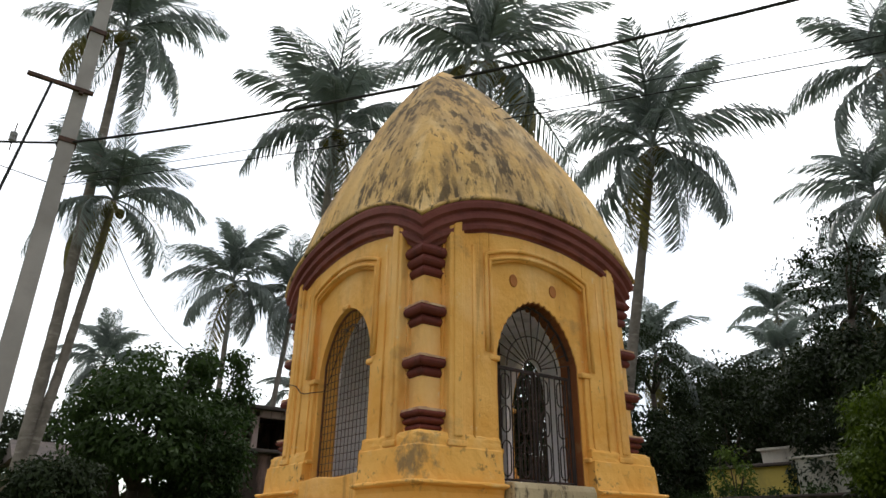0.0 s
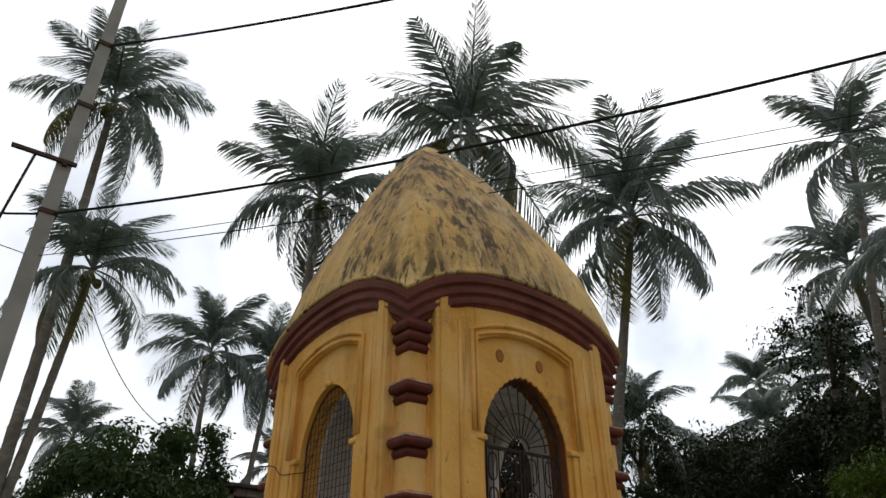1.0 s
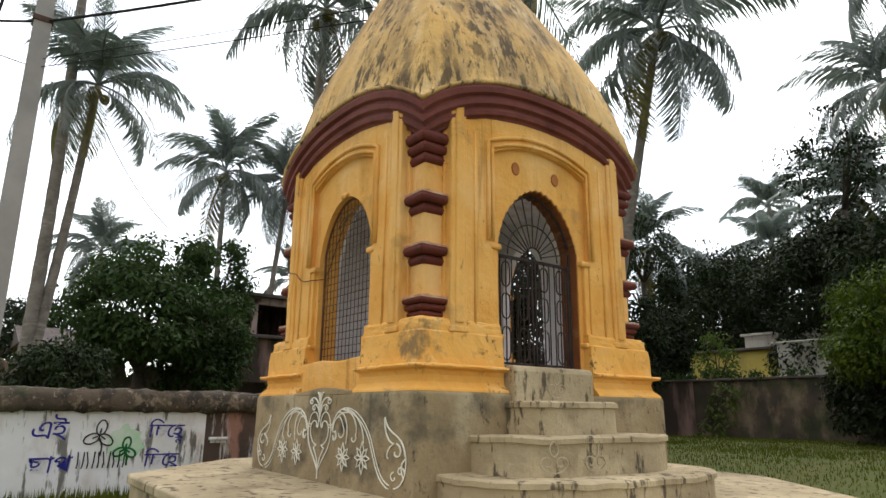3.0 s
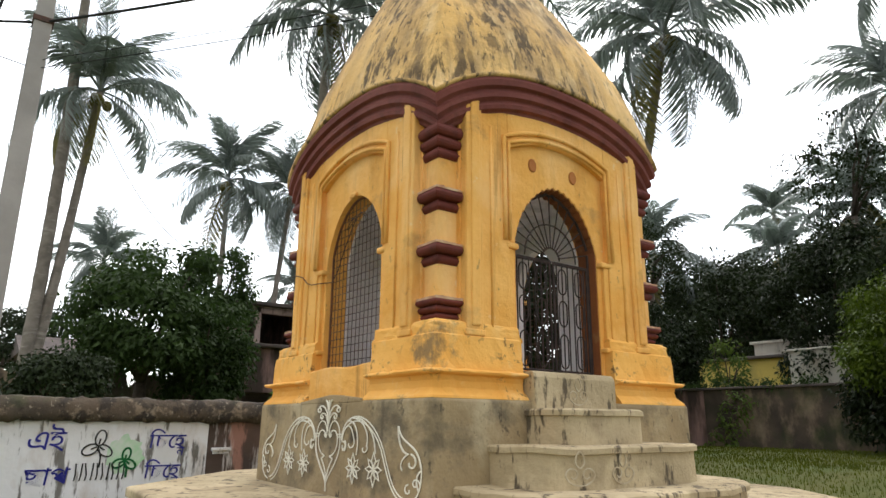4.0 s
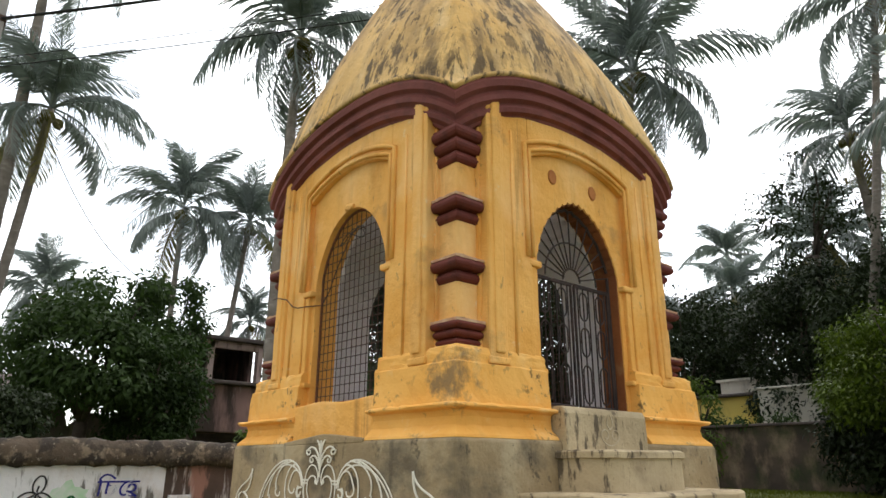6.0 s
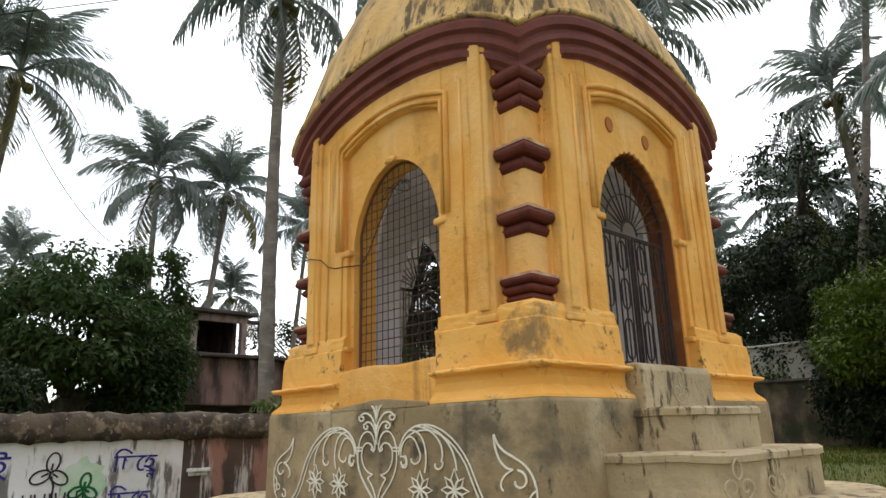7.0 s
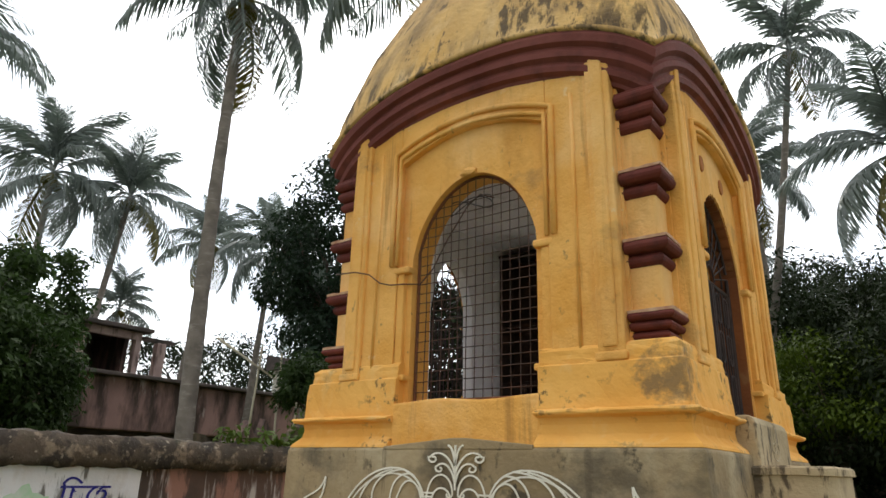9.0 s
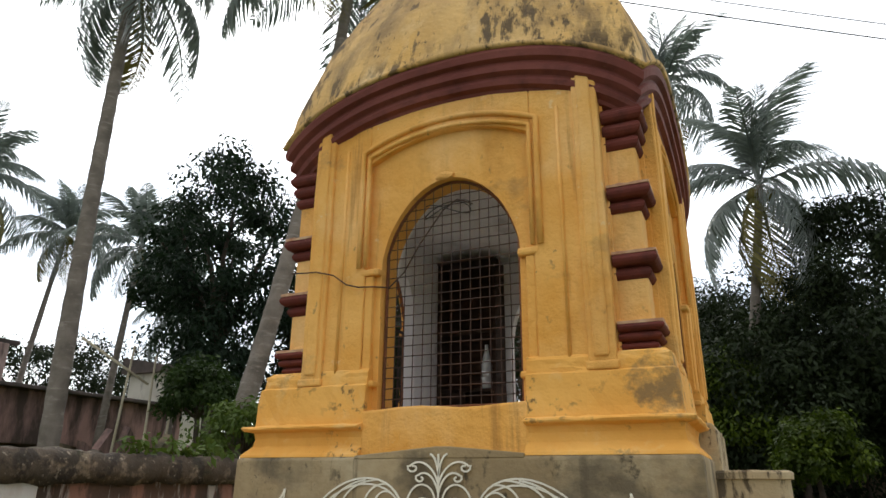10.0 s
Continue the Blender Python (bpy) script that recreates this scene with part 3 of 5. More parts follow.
def gate(k):
    m = turn_z(k)
    bm = bmesh.new()
    for x in (-0.45, 0.45):
        tube(bm, [(x, -1.155, 1.68), (x, -1.155, 2.72)], 0.013)
    tube(bm, [(u, -1.155, door_arch(u) - 0.035) for u in spread(-0.45, 0.45, 24)], 0.012)
    tube(bm, [(-0.45, -1.155, 2.60), (0.45, -1.155, 2.60)], 0.007)
    g = part("gate_frame", bm, gate_iron, shrine, "dark arched iron gate frame", m)
    for i in range(1, 14):
        a = radians(180 * i / 14)
        bm = bmesh.new()
        d = Vector((math.cos(a), 0, math.sin(a)))
        r = 0.1
        while r < 0.62 and 2.62 + d.z * r < door_arch(d.x * r) - 0.04 and abs(d.x * r) < 0.45:
            r += 0.01
        c = Vector((0, -1.155, 2.62))
        tube(bm, [c + d * 0.09, c + d * r], 0.006, 5)
        part("fan_bar", bm, gate_iron, g)
    for r in (0.10, 0.30):
        bm = bmesh.new()
        tube(bm, ring_pts(0, 2.62, r, r, 0, 180, 16), 0.007, 5)
        part("fan_ring", bm, gate_iron, g)
    for lx in (-0.225, 0.225):
        bm = bmesh.new()
        for x in (lx - 0.205, lx + 0.205):
            tube(bm, [(x, -1.155, 1.70), (x, -1.155, 2.585)], 0.011)
        for z in (1.70, 2.585):
            tube(bm, [(lx - 0.205, -1.155, z), (lx + 0.205, -1.155, z)], 0.010)
        leaf = part("gate_leaf", bm, gate_iron, g, "dark iron gate leaf with looped bars")
        for i in range(6):
            x = lx - 0.165 + 0.066 * i
            bm = bmesh.new()
            tube(bm, [(x, -1.155, 1.70), (x, -1.155, 2.58)], 0.0062, 5)
            part("bar", bm, gate_iron, leaf)
        for cx in (lx - 0.10, lx + 0.10):
            for z0, z1 in ((1.72, 2.0), (2.06, 2.28), (2.33, 2.55)):
                bm = bmesh.new()
                pts = ring_pts(cx, z0 + 0.06, 0.045, 0.055, 180, 360, 8) + ring_pts(cx, z1 - 0.05, 0.045, 0.05, 0, 180, 8)
                tube(bm, pts + [pts[0]], 0.006, 5)
                part("loop", bm, gate_iron, leaf)
    return g


grille(0)
gate(1)
grille(2)
gate(3)

# old cable stapled across the window wall
bm = bmesh.new()
tube(bm, [(-1.2, -1.262, 2.70), (-1.03, -1.33, 2.665), (-0.93, -1.345, 2.655), (-0.80, -1.33, 2.62), (-0.70, -1.325, 2.545), (-0.60, -1.33, 2.515), (-0.52, -1.29, 2.52), (-0.44, -1.20, 2.53),
          (-0.33, -1.205, 2.62), (-0.22, -1.205, 2.80), (-0.05, -1.205, 3.02), (0.05, -1.205, 3.08), (0.16, -1.205, 3.03)], 0.0048, 6)
tagged(part("old_cable", bm, iron, smooth=True), "thin old cable hanging across the shrine window", "cable")
bm = bmesh.new()
tube(bm, [(-0.02 + 0.17 * math.cos(a * 1.3), -1.205, 3.02 + 0.05 * math.sin(a * 2.1)) for a in spread(0, 7, 30)], 0.0035, 5)
tagged(part("wire_tangle", bm, wire_mat, smooth=True), "tangled thin wire caught in the window grille", "wire")

# steps to the gate
steps = empty("entrance_steps", "stained cement steps with rounded fronts, rising to the gate", "steps")


def d_step(x0, x1, y0, y1, z0, z1, power):
    cy, h = (y0 + y1) / 2, (y1 - y0) / 2
    out = []
    for i in range(61):
        a = -math.pi / 2 + math.pi * i / 60
        c, s = math.cos(a), math.sin(a)
        out.append((x0 + (x1 - x0) * abs(c) ** (2 / power), cy + h * math.copysign(abs(s) ** (2 / power), s)))
    bm = bmesh.new()
    rows = []
    for g, z in ((0.0, z0), (0.0, z1 - 0.05), (0.018, z1 - 0.045), (0.018, z1 - 0.012), (0.004, z1)):
        rows.append([(x + (g + 0.012 * noise.noise(Vector((x * 9, y * 9, z * 6)))) * (1 if x > x0 + 0.05 else 0), y + g * math.copysign(1, y - cy), z + 0.010 * noise.noise(Vector((x * 6, y * 6, z * 3)))) for x, y in out])
    return loft(bm, rows)


bm = bmesh.new()
loft(bm, [[(1.05, -0.50, z), (x, -0.50, z), (x, 0.39, z), (1.05, 0.39, z)] for x, z in ((1.44, 1.3), (1.435, 1.62), (1.42, 1.655), (1.40, 1.667))])
part("step", bm, pale_cement, steps, bevel=0.012)
part("step", d_step(1.30, 1.79, -0.56, 0.30, 1.10, 1.392, 8.0), pale_cement, steps)
part("step", d_step(1.30, 2.06, -0.91, 0.74, 0.84, 1.155, 4.0), pale_cement, steps)
part("step", d_step(1.30, 2.38, -1.20, 1.15, 0.60, 0.90, 2.8), pale_cement, steps)

bm = bmesh.new()
OCT = [(-1.3, -2.55), (0.95, -2.58), (2.95, -0.75), (2.95, 1.65), (1.6, 2.7), (-1.3, 2.7), (-2.5, 1.4), (-2.5, -1.25)]
loft(bm, [[(x * g, y * g, z - 0.015 * x) for x, y in OCT] for g, z in ((0.99, -0.1), (0.992, 0.66), (1.004, 0.67), (1.004, 0.735), (0.996, 0.75))])
tagged(part("platform", bm, pale_cement, bevel=0.01), "worn pale cement platform with stained sides", "platform", kind="structure")


# ---- ground and walls ----
def ground_z(x, y):
    """Yard level, falling gently to the lane on which the camera goes."""
    d = (x * 0.55 - y * 0.83 - 2.9) / 1.6
    t = max(0.0, min(1.0, d))
    r = max(0.0, min(1.0, (y - 1.5) / 5.0))
    return 0.36 - 0.40 * t * t * (3 - 2 * t) + 0.36 * r * r * (3 - 2 * r)


bm = bmesh.new()
xs = [-600, -250, -120, -70, -45] + spread(-34, 20, 54) + [40, 90, 250, 600]
ys = [-600, -250, -90, -40] + spread(-22, 34, 56) + [50, 80, 150, 300, 600]
grid = [[bm.verts.new((x, y, ground_z(x, y) + (0.03 * noise.noise(Vector((x * 0.6, y * 0.6, 0))) if abs(x) < 40 else 0))) for x in xs] for y in ys]
for a, b in zip(grid, grid[1:]):
    for i in range(len(xs) - 1):
        bm.faces.new((a[i], a[i + 1], b[i + 1], b[i]))
tagged(part("ground", bm, ground_mat, smooth=True), "patchy grass and bare soil yard", "ground", kind="structure")


def grass(name, n, x0, x1, y0, y1, seed, height, keep=lambda x, y: True):
    rng = np.random.RandomState(seed)
    verts, faces = [], []
    while len(faces) < n:
        x, y = rng.uniform(x0, x1), rng.uniform(y0, y1)
        if not keep(x, y):
            continue
        a, h, ln = rng.uniform(0, 6.28), height * rng.uniform(0.4, 1.2), rng.uniform(0.2, 0.8)
        dx, dy, z = math.cos(a) * 0.012, math.sin(a) * 0.012, ground_z(x, y) - 0.03
        b = len(verts)
        verts += [(x - dx, y - dy, z), (x + dx, y + dy, z), (x + dy * h * 30 * ln, y - dx * h * 30 * ln, z + h + 0.03)]
        faces.append((b, b + 1, b + 2))
    me = bpy.data.meshes.new(name)
    me.from_pydata(verts, [], faces)
    return tagged(part_mesh(name, me, grass_leaf), "short green yard grass", "grass", kind="stuff")


grass("yard_grass", 60000, -7.0, 9.0, 2.2, 13.4, 5, 0.05)
grass("wall_foot_weeds", 4500, -3.42, -2.4, -6.5, 3.0, 6, 0.13)

# boundary wall with coping
WX = -3.50


def coping(name, length, parent, matrix):
    bm = bmesh.new()
    rings = []
    n = int(length * 22)
    for i in range(n + 1):
        y = length * i / n
        j = [0.03 * noise.noise(Vector((y * 1.7, q * 5.0, length))) + 0.022 * noise.noise(Vector((y * 7.0, q * 9.0, 3.0))) + 0.016 * noise.noise(Vector((y * 15.0, q * 7.0, 8.0))) for q in range(7)]
        rings.append([(x + j[q], y, z + j[(q + 3) % 7]) for q, (x, z) in enumerate(((0.05, 1.28), (0.085, 1.34), (0.075, 1.45), (0.02, 1.53), (-0.12, 1.55), (-0.26, 1.49), (-0.29, 1.28)))])
    loft(bm, rings)
    return part(name, bm, coping_mat, parent, "thick mossy brown coping", matrix, smooth=True)


wall_west = empty("wall_west", "old whitewashed boundary wall with black mould and painted slogans", "wall", kind="structure")
for name, y0, y1, material, label in (("painted_stretch", -9.0, -1.22, whitewash, "whitewashed stretch"), ("mouldy_stretch", -1.22, 6.2, blackened, "blackened stretch with pink patches")):
    bm = bmesh.new()
    box(bm, WX - 0.23, WX, y0, y1, 0.0, 1.30)
    part(name, bm, material, wall_west, label)
coping("coping", 15.2, wall_west, pose(WX, -9.0, 0))
bm = bmesh.new()
box(bm, WX - 0.05, WX + 0.05, -1.17, -0.93, 0.95, 0.985)
box(bm, WX - 0.05, WX + 0.02, -1.15, -0.95, 0.91, 0.95)
part("ledge", bm, whitewash, wall_west, "small white cement ledge", bevel=0.005)

wall_north = empty("wall_north", "dark damp boundary wall overgrown with creepers", "wall", kind="structure")
bm = bmesh.new()
box(bm, -6.05, 9.0, 13.5, 13.75, 0.0, 2.24)
part("wall_body", bm, dark_wall, wall_north)
bm = bmesh.new()
box(bm, -9.0, -6.05, 13.48, 13.75, 0.0, 2.24)
part("pink_stretch", bm, pink_plaster, wall_north, "faded pink plaster stretch")
bm = bmesh.new()
box(bm, -9.0, 9.0, 13.42, 13.83, 2.24, 2.31)
part("coping", bm, roof_slab, wall_north, bevel=0.02)


# painted writing on the whitewash: strokes laid on the wall; y runs along the wall, z up
def ribbon(bm, pts, width, lift=0.004, closed=False, to_world=None):
    """A flat painted stroke along 2D points, with a little thickness."""
    n = len(pts)
    rows = []
    for i in range(n):
        a, b = pts[max(i - 1, 0)], pts[min(i + 1, n - 1)]
        dx, dy = b[0] - a[0], b[1] - a[1]
        ln = math.hypot(dx, dy) or 1
        nx, ny = -dy / ln * width / 2, dx / ln * width / 2
        p = pts[i]
        rows.append([to_world(p[0] + nx, p[1] + ny, 0), to_world(p[0] - nx, p[1] - ny, 0), to_world(p[0] - nx, p[1] - ny, lift), to_world(p[0] + nx, p[1] + ny, lift)])
    loft(bm, rows)


def arc(cx, cy, rx, ry, a0, a1, n=12):
    return [(cx + rx * math.cos(radians(a0 + (a1 - a0) * i / n)), cy + ry * math.sin(radians(a0 + (a1 - a0) * i / n))) for i in range(n + 1)]


def on_west(y0, z0, scale):
    return lambda u, v, lift: (WX + 0.001 + lift, y0 + u * scale, z0 + v * scale)


def paint_west(name, strokes, y0, z0, scale, width, material, label, category):
    bm = bmesh.new()
    for i, s in enumerate(strokes):
        ribbon(bm, s, width / scale, 0.005 + 0.0007 * (i % 9), to_world=on_west(y0, z0, scale))
    return tagged(part(name, bm, material), label, category)


def wall_word(glyphs, y0, z0, size, lean, label):
    """Painted letters from the built-in font: (letter, place along, drop, scale)."""
    bm = bmesh.new()
    for i, (letter, x, drop, k) in enumerate(glyphs):
        curve = bpy.data.curves.new("letter", 'FONT')
        curve.body, curve.size, curve.extrude, curve.offset, curve.shear = letter, size * k, 0.003 + 0.0006 * i, 0.0005, lean
        curve.resolution_u = 4
        ob = bpy.data.objects.new("letter", curve)
        scene.collection.objects.link(ob)
        bpy.context.view_layer.update()
        me = bpy.data.meshes.new_from_object(ob.evaluated_get(bpy.context.evaluated_depsgraph_get()))
        me.transform(Matrix.Translation((WX + 0.003, y0 + x * size, z0 - drop * size)) @ Matrix(((0, 0, 1, 0), (1, 0, 0, 0), (0, 1, 0, 0), (0, 0, 0, 1))))
        bm.from_mesh(me)
        bpy.data.objects.remove(ob)
        bpy.data.meshes.remove(me)
    return tagged(part("painted_word", bm, blue_ink), label, "wall writing")


WORD = "hand-painted blue Bengali word on whitewashed wall"
CHINHE = (("ি", 0.0, 0.0, 1.0), ("চ", 0.29, 0.0, 1.0), ("ে", 0.90, 0.0, 1.0), ("হ", 1.20, 0.0, 1.0), ("ন", 1.36, 0.36, 0.6))
wall_word((("এ", 0.0, 0.0, 1.0), ("ই", 0.70, 0.0, 1.0)), -3.12, 0.99, 0.29, 0.1, WORD)
wall_word(CHINHE, -1.90, 0.99, 0.235, 0.1, WORD)
wall_word((("ছ", 0.0, 0.0, 1.0), ("া", 0.68, 0.0, 1.0), ("প", 0.93, -0.02, 1.0)), -3.10, 0.63, 0.255, 0.1, WORD)
wall_word(CHINHE, -1.92, 0.66, 0.225, 0.1, "faded blue Bengali word low on the wall")


def flower_strokes(s=1.0):
    out = []
    for a in (80, 205, 325):
        c, d = math.cos(radians(a)), math.sin(radians(a))
        loop = []
        for p in arc(0.5, 0, 0.48, 0.30, 0, 360, 20):
            loop.append(((p[0] * c - p[1] * d) * s, (p[0] * d + p[1] * c) * s))
        out.append(loop)
        out.append([(0.1 * c, 0.1 * d), (0.45 * c, 0.45 * d)])
    out.append([(0.05, -0.2), (0.2, -0.7), (0.18, -1.3)])
    return out


bm = bmesh.new()
rng = random.Random(4)
blob = [(WX + 0.0025, -2.13 + math.cos(a) * 0.2 * (0.8 + 0.3 * rng.random()), 0.92 + math.sin(a) * 0.2 * (0.8 + 0.4 * rng.random())) for a in [i * math.pi / 14 for i in range(28)]]
loft(bm, [[(WX + 0.001, y, z) for x, y, z in blob], blob])
tagged(part("sprayed_wash", bm, green_spray), "pale green sprayed wash on the wall", "wall paint")
paint_west("painted_flower", flower_strokes(), -2.42, 1.02, 0.175, 0.016, black_ink, "black outlined three-petal flower painted on wall", "wall painting")
paint_west("painted_flower", flower_strokes(), -2.13, 0.86, 0.14, 0.022, green_ink, "green outlined three-petal flower painted on wall", "wall painting")
grass_strokes = [[(x, 0.0), (x + 0.05, 0.3), (x + 0.02 + 0.08 * math.sin(x * 9), 0.9)] for x in spread(0.0, 2.4, 9)]
paint_west("painted_grass", grass_strokes, -2.62, 0.66, 0.2, 0.014, black_ink, "black painted grass strokes under the flowers", "wall painting")


# white floral drawing on the plinth
def paint_plinth(name, strokes, cx, width, label, east=False, z0=0.0, lift_at=1.4065, slope=0.0, paint=None):
    root = empty(name, label, "wall drawing")
    if east:
        w = lambda u, v, lift: (lift_at + lift + slope * u, cx + u, z0 + v)
    else:
        w = lambda u, v, lift: (cx + u, -lift_at - lift, z0 + v)
    for i, s in enumerate(strokes):
        bm = bmesh.new()
        ribbon(bm, s, width, 0.003 + 0.0006 * (i % 11), to_world=w)
        part("stroke", bm, paint or white_paint, root)
    return root


def curl(cx, cy, r, a0, turns, n=22, shrink=0.75):
    return [(cx + r * (1 - shrink * i / n) * math.cos(radians(a0 + turns * 360 * i / n)), cy + r * (1 - shrink * i / n) * math.sin(radians(a0 + turns * 360 * i / n))) for i in range(n + 1)]


def bez(a, b, c, d, n=14):
    return [tuple(a[k] * (1 - t) ** 3 + 3 * b[k] * t * (1 - t) ** 2 + 3 * c[k] * t * t * (1 - t) + d[k] * t ** 3 for k in (0, 1)) for t in [i / n for i in range(n + 1)]]


def flip(strokes):
    return strokes + [[(-x, y) for x, y in s] for s in strokes]


def star_flower(cx, cy, r, tall):
    out = []
    for i in range(8):
        a = radians(90 + 45 * i)
        k = r * (tall if i in (0, 4) else 1.0)
        tip, s1, s2 = (cx + k * math.cos(a), cy + k * math.sin(a) * 1.15), radians(24), -radians(24)
        out.append([(cx, cy), (cx + k * 0.55 * math.cos(a + s1), cy + k * 0.6 * math.sin(a + s1)), tip, (cx + k * 0.55 * math.cos(a + s2), cy + k * 0.6 * math.sin(a + s2)), (cx, cy)])
    return out


half = [
    # heart-shaped vase
    bez((0.0, 0.08), (0.06, 0.22), (0.22, 0.30), (0.19, 0.52)), bez((0.19, 0.52), (0.17, 0.70), (0.04, 0.70), (0.02, 0.56)) + curl(0.045, 0.53, 0.03, 150, 0.7, 8),
    bez((0.04, 0.33), (0.12, 0.34), (0.17, 0.42), (0.15, 0.52)), bez((0.15, 0.52), (0.12, 0.60), (0.04, 0.58), (0.03, 0.50)),
    bez((0.0, 0.10), (0.02, 0.20), (0.04, 0.24), (0.09, 0.30)), [(0.09, 0.30), (0.04, 0.33)],
    [(0.15, 0.535), (0.23, 0.535)], [(0.15, 0.51), (0.23, 0.51)],
    # sprays over the vase
    bez((0.0, 0.60), (0.02, 0.72), (0.08, 0.76), (0.12, 0.72)) + curl(0.105, 0.70, 0.03, 30, -0.8, 8),
    bez((0.0, 0.66), (0.03, 0.80), (0.12, 0.84), (0.17, 0.78)) + curl(0.15, 0.77, 0.035, 20, -0.9, 8),
    bez((0.0, 0.72), (0.01, 0.82), (0.03, 0.85), (0.05, 0.86)),
    # long sweeping stems
    bez((0.21, 0.50), (0.26, 0.78), (0.62, 0.78), (0.80, 0.42)) + bez((0.80, 0.42), (0.88, 0.22), (0.92, 0.08), (1.05, 0.05)),
    bez((0.21, 0.48), (0.27, 0.72), (0.60, 0.74), (0.77, 0.42)) + bez((0.77, 0.42), (0.85, 0.22), (0.90, 0.05), (1.04, 0.02)),
    bez((0.23, 0.48), (0.24, 0.62), (0.34, 0.66), (0.38, 0.55)) + curl(0.345, 0.46, 0.07, 40, -0.6, 10),
    bez((0.30, 0.66), (0.44, 0.68), (0.48, 0.50), (0.44, 0.36)), bez((0.36, 0.69), (0.56, 0.68), (0.62, 0.52), (0.58, 0.44)) + curl(0.545, 0.42, 0.05, 20, -0.6, 10),
    bez((0.44, 0.69), (0.60, 0.66), (0.70, 0.52), (0.70, 0.38)), curl(0.25, 0.43, 0.045, 120, -0.9, 12), bez((0.24, 0.40), (0.30, 0.36), (0.30, 0.46), (0.27, 0.48)),
    # corner scroll
    bez((0.98, 0.62), (1.02, 0.44), (1.20, 0.52), (1.24, 0.30)), bez((0.98, 0.62), (0.98, 0.50), (1.02, 0.40), (1.10, 0.40)), curl(1.13, 0.33, 0.07, 90, -0.75, 12),
    bez((1.10, 0.40), (1.00, 0.36), (1.00, 0.28), (1.03, 0.27)), bez((1.24, 0.30), (1.25, 0.18), (1.22, 0.05), (1.10, 0.03)), curl(1.18, 0.17, 0.05, 0, 0.8, 10), curl(1.10, 0.12, 0.045, 90, 0.8, 10),
    bez((1.24, 0.28), (1.16, 0.24), (1.20, 0.14), (1.22, 0.12)),
]
half += star_flower(0.40, 0.24, 0.10, 1.15) + star_flower(0.68, 0.25, 0.105, 1.2)
alpana = flip(half) + [[(0, 0.0), (0, 0.10)], [(0, 0.56), (0, 0.86)]]
paint_plinth("floral_drawing", [[(x * 1.045, y * 0.80) for x, y in s] for s in alpana], 0.03, 0.0098, "white hand-drawn vase and scroll motif on the plinth", z0=0.775)
small = flip([curl(0.05, 0.06, 0.05, 0, 0.9, 14), bez((0, 0), (0.06, 0.0), (0.09, 0.03), (0.10, 0.06)), bez((0.0, 0.10), (0.05, 0.12), (0.03, 0.18), (0.0, 0.2))])
paint_plinth("small_motif", small, -0.05, 0.008, "small faded white scroll drawn on the top step", True, 1.43, 1.436, 0.0, faded_paint)
paint_plinth("small_motif", small, -0.72, 0.008, "small faded white scroll drawn on the rounded step", True, 0.93, 2.026, 0.30, faded_paint)
paint_plinth("small_motif", small, -0.36, 0.008, "small faded white scroll drawn on the rounded step", True, 0.93, 2.062, 0.03, faded_paint)


# ---- palms ----
def frond_mesh(seed, length=3.3, dry=False):
    """One coconut frond along +x, arching down, with two rows of hanging leaflets."""
    rng = random.Random(seed)
    verts, faces = [], []
    droop, lift = rng.uniform(0.58, 1.05), rng.uniform(0.22, 0.42)
    twist = rng.uniform(-0.25, 0.25)

    def spine(t):
        return Vector((length * (t - 0.20 * t * t * droop), twist * length * t * t * 0.5, length * (lift * t - 0.72 * droop * t ** 2.3)))

    n = 12
    for i in range(n + 1):
        t = i / n
        p, w = spine(t), 0.045 * (1 - t) + 0.006
        verts += [(p.x, p.y - w, p.z), (p.x, p.y + w, p.z), (p.x, p.y, p.z - w)]
        if i:
            a, b = (i - 1) * 3, i * 3
            faces += [(a, a + 1, b + 1, b), (a + 1, a + 2, b + 2, b + 1), (a + 2, a, b, b + 2)]
    rows = 66
    for i in range(rows):
        t = 0.13 + 0.87 * (i + rng.random() * 0.6) / rows
        p = spine(min(t, 1.0))
        d = (spine(min(1, t + 0.02)) - spine(t - 0.02)).normalized()
        side = Vector((-d.y, d.x, 0)).normalized()
        ln = length * 0.31 * (math.sin(math.pi * min(1, 0.12 + t * 0.86)) ** 0.6) * rng.uniform(0.8, 1.1)
        for sgn in (-1, 1):
            if rng.random() < 0.05:
                continue
            out = (side * sgn * rng.uniform(0.55, 0.85) + d * rng.uniform(0.55, 0.85) + Vector((0, 0, rng.uniform(-0.25, 0.1)))).normalized()
            q1 = p + out * ln * 0.46 + Vector((0, 0, -0.15 * ln))
            q2 = p + out * ln * 0.70 + Vector((0, 0, -(0.42 + 0.38 * rng.random()) * ln))
            w = d * 0.022 + Vector((0, 0, 0.008))
            b = len(verts)
            verts += [tuple(p - w * 0.7), tuple(p + w * 0.7), tuple(q1 + w * 1.2), tuple(q1 - w * 1.2), tuple(q2)]
            faces += [(b, b + 1, b + 2, b + 3), (b + 3, b + 2, b + 4)]
    me = bpy.data.meshes.new("frond")
    me.from_pydata([tuple(v) for v in verts], [], faces)
    me.materials.append(palm_dry if dry else palm_leaf)
    return me


FRONDS = [frond_mesh(20 + i) for i in range(6)]
DRY = [frond_mesh(50 + i, dry=True) for i in range(2)]


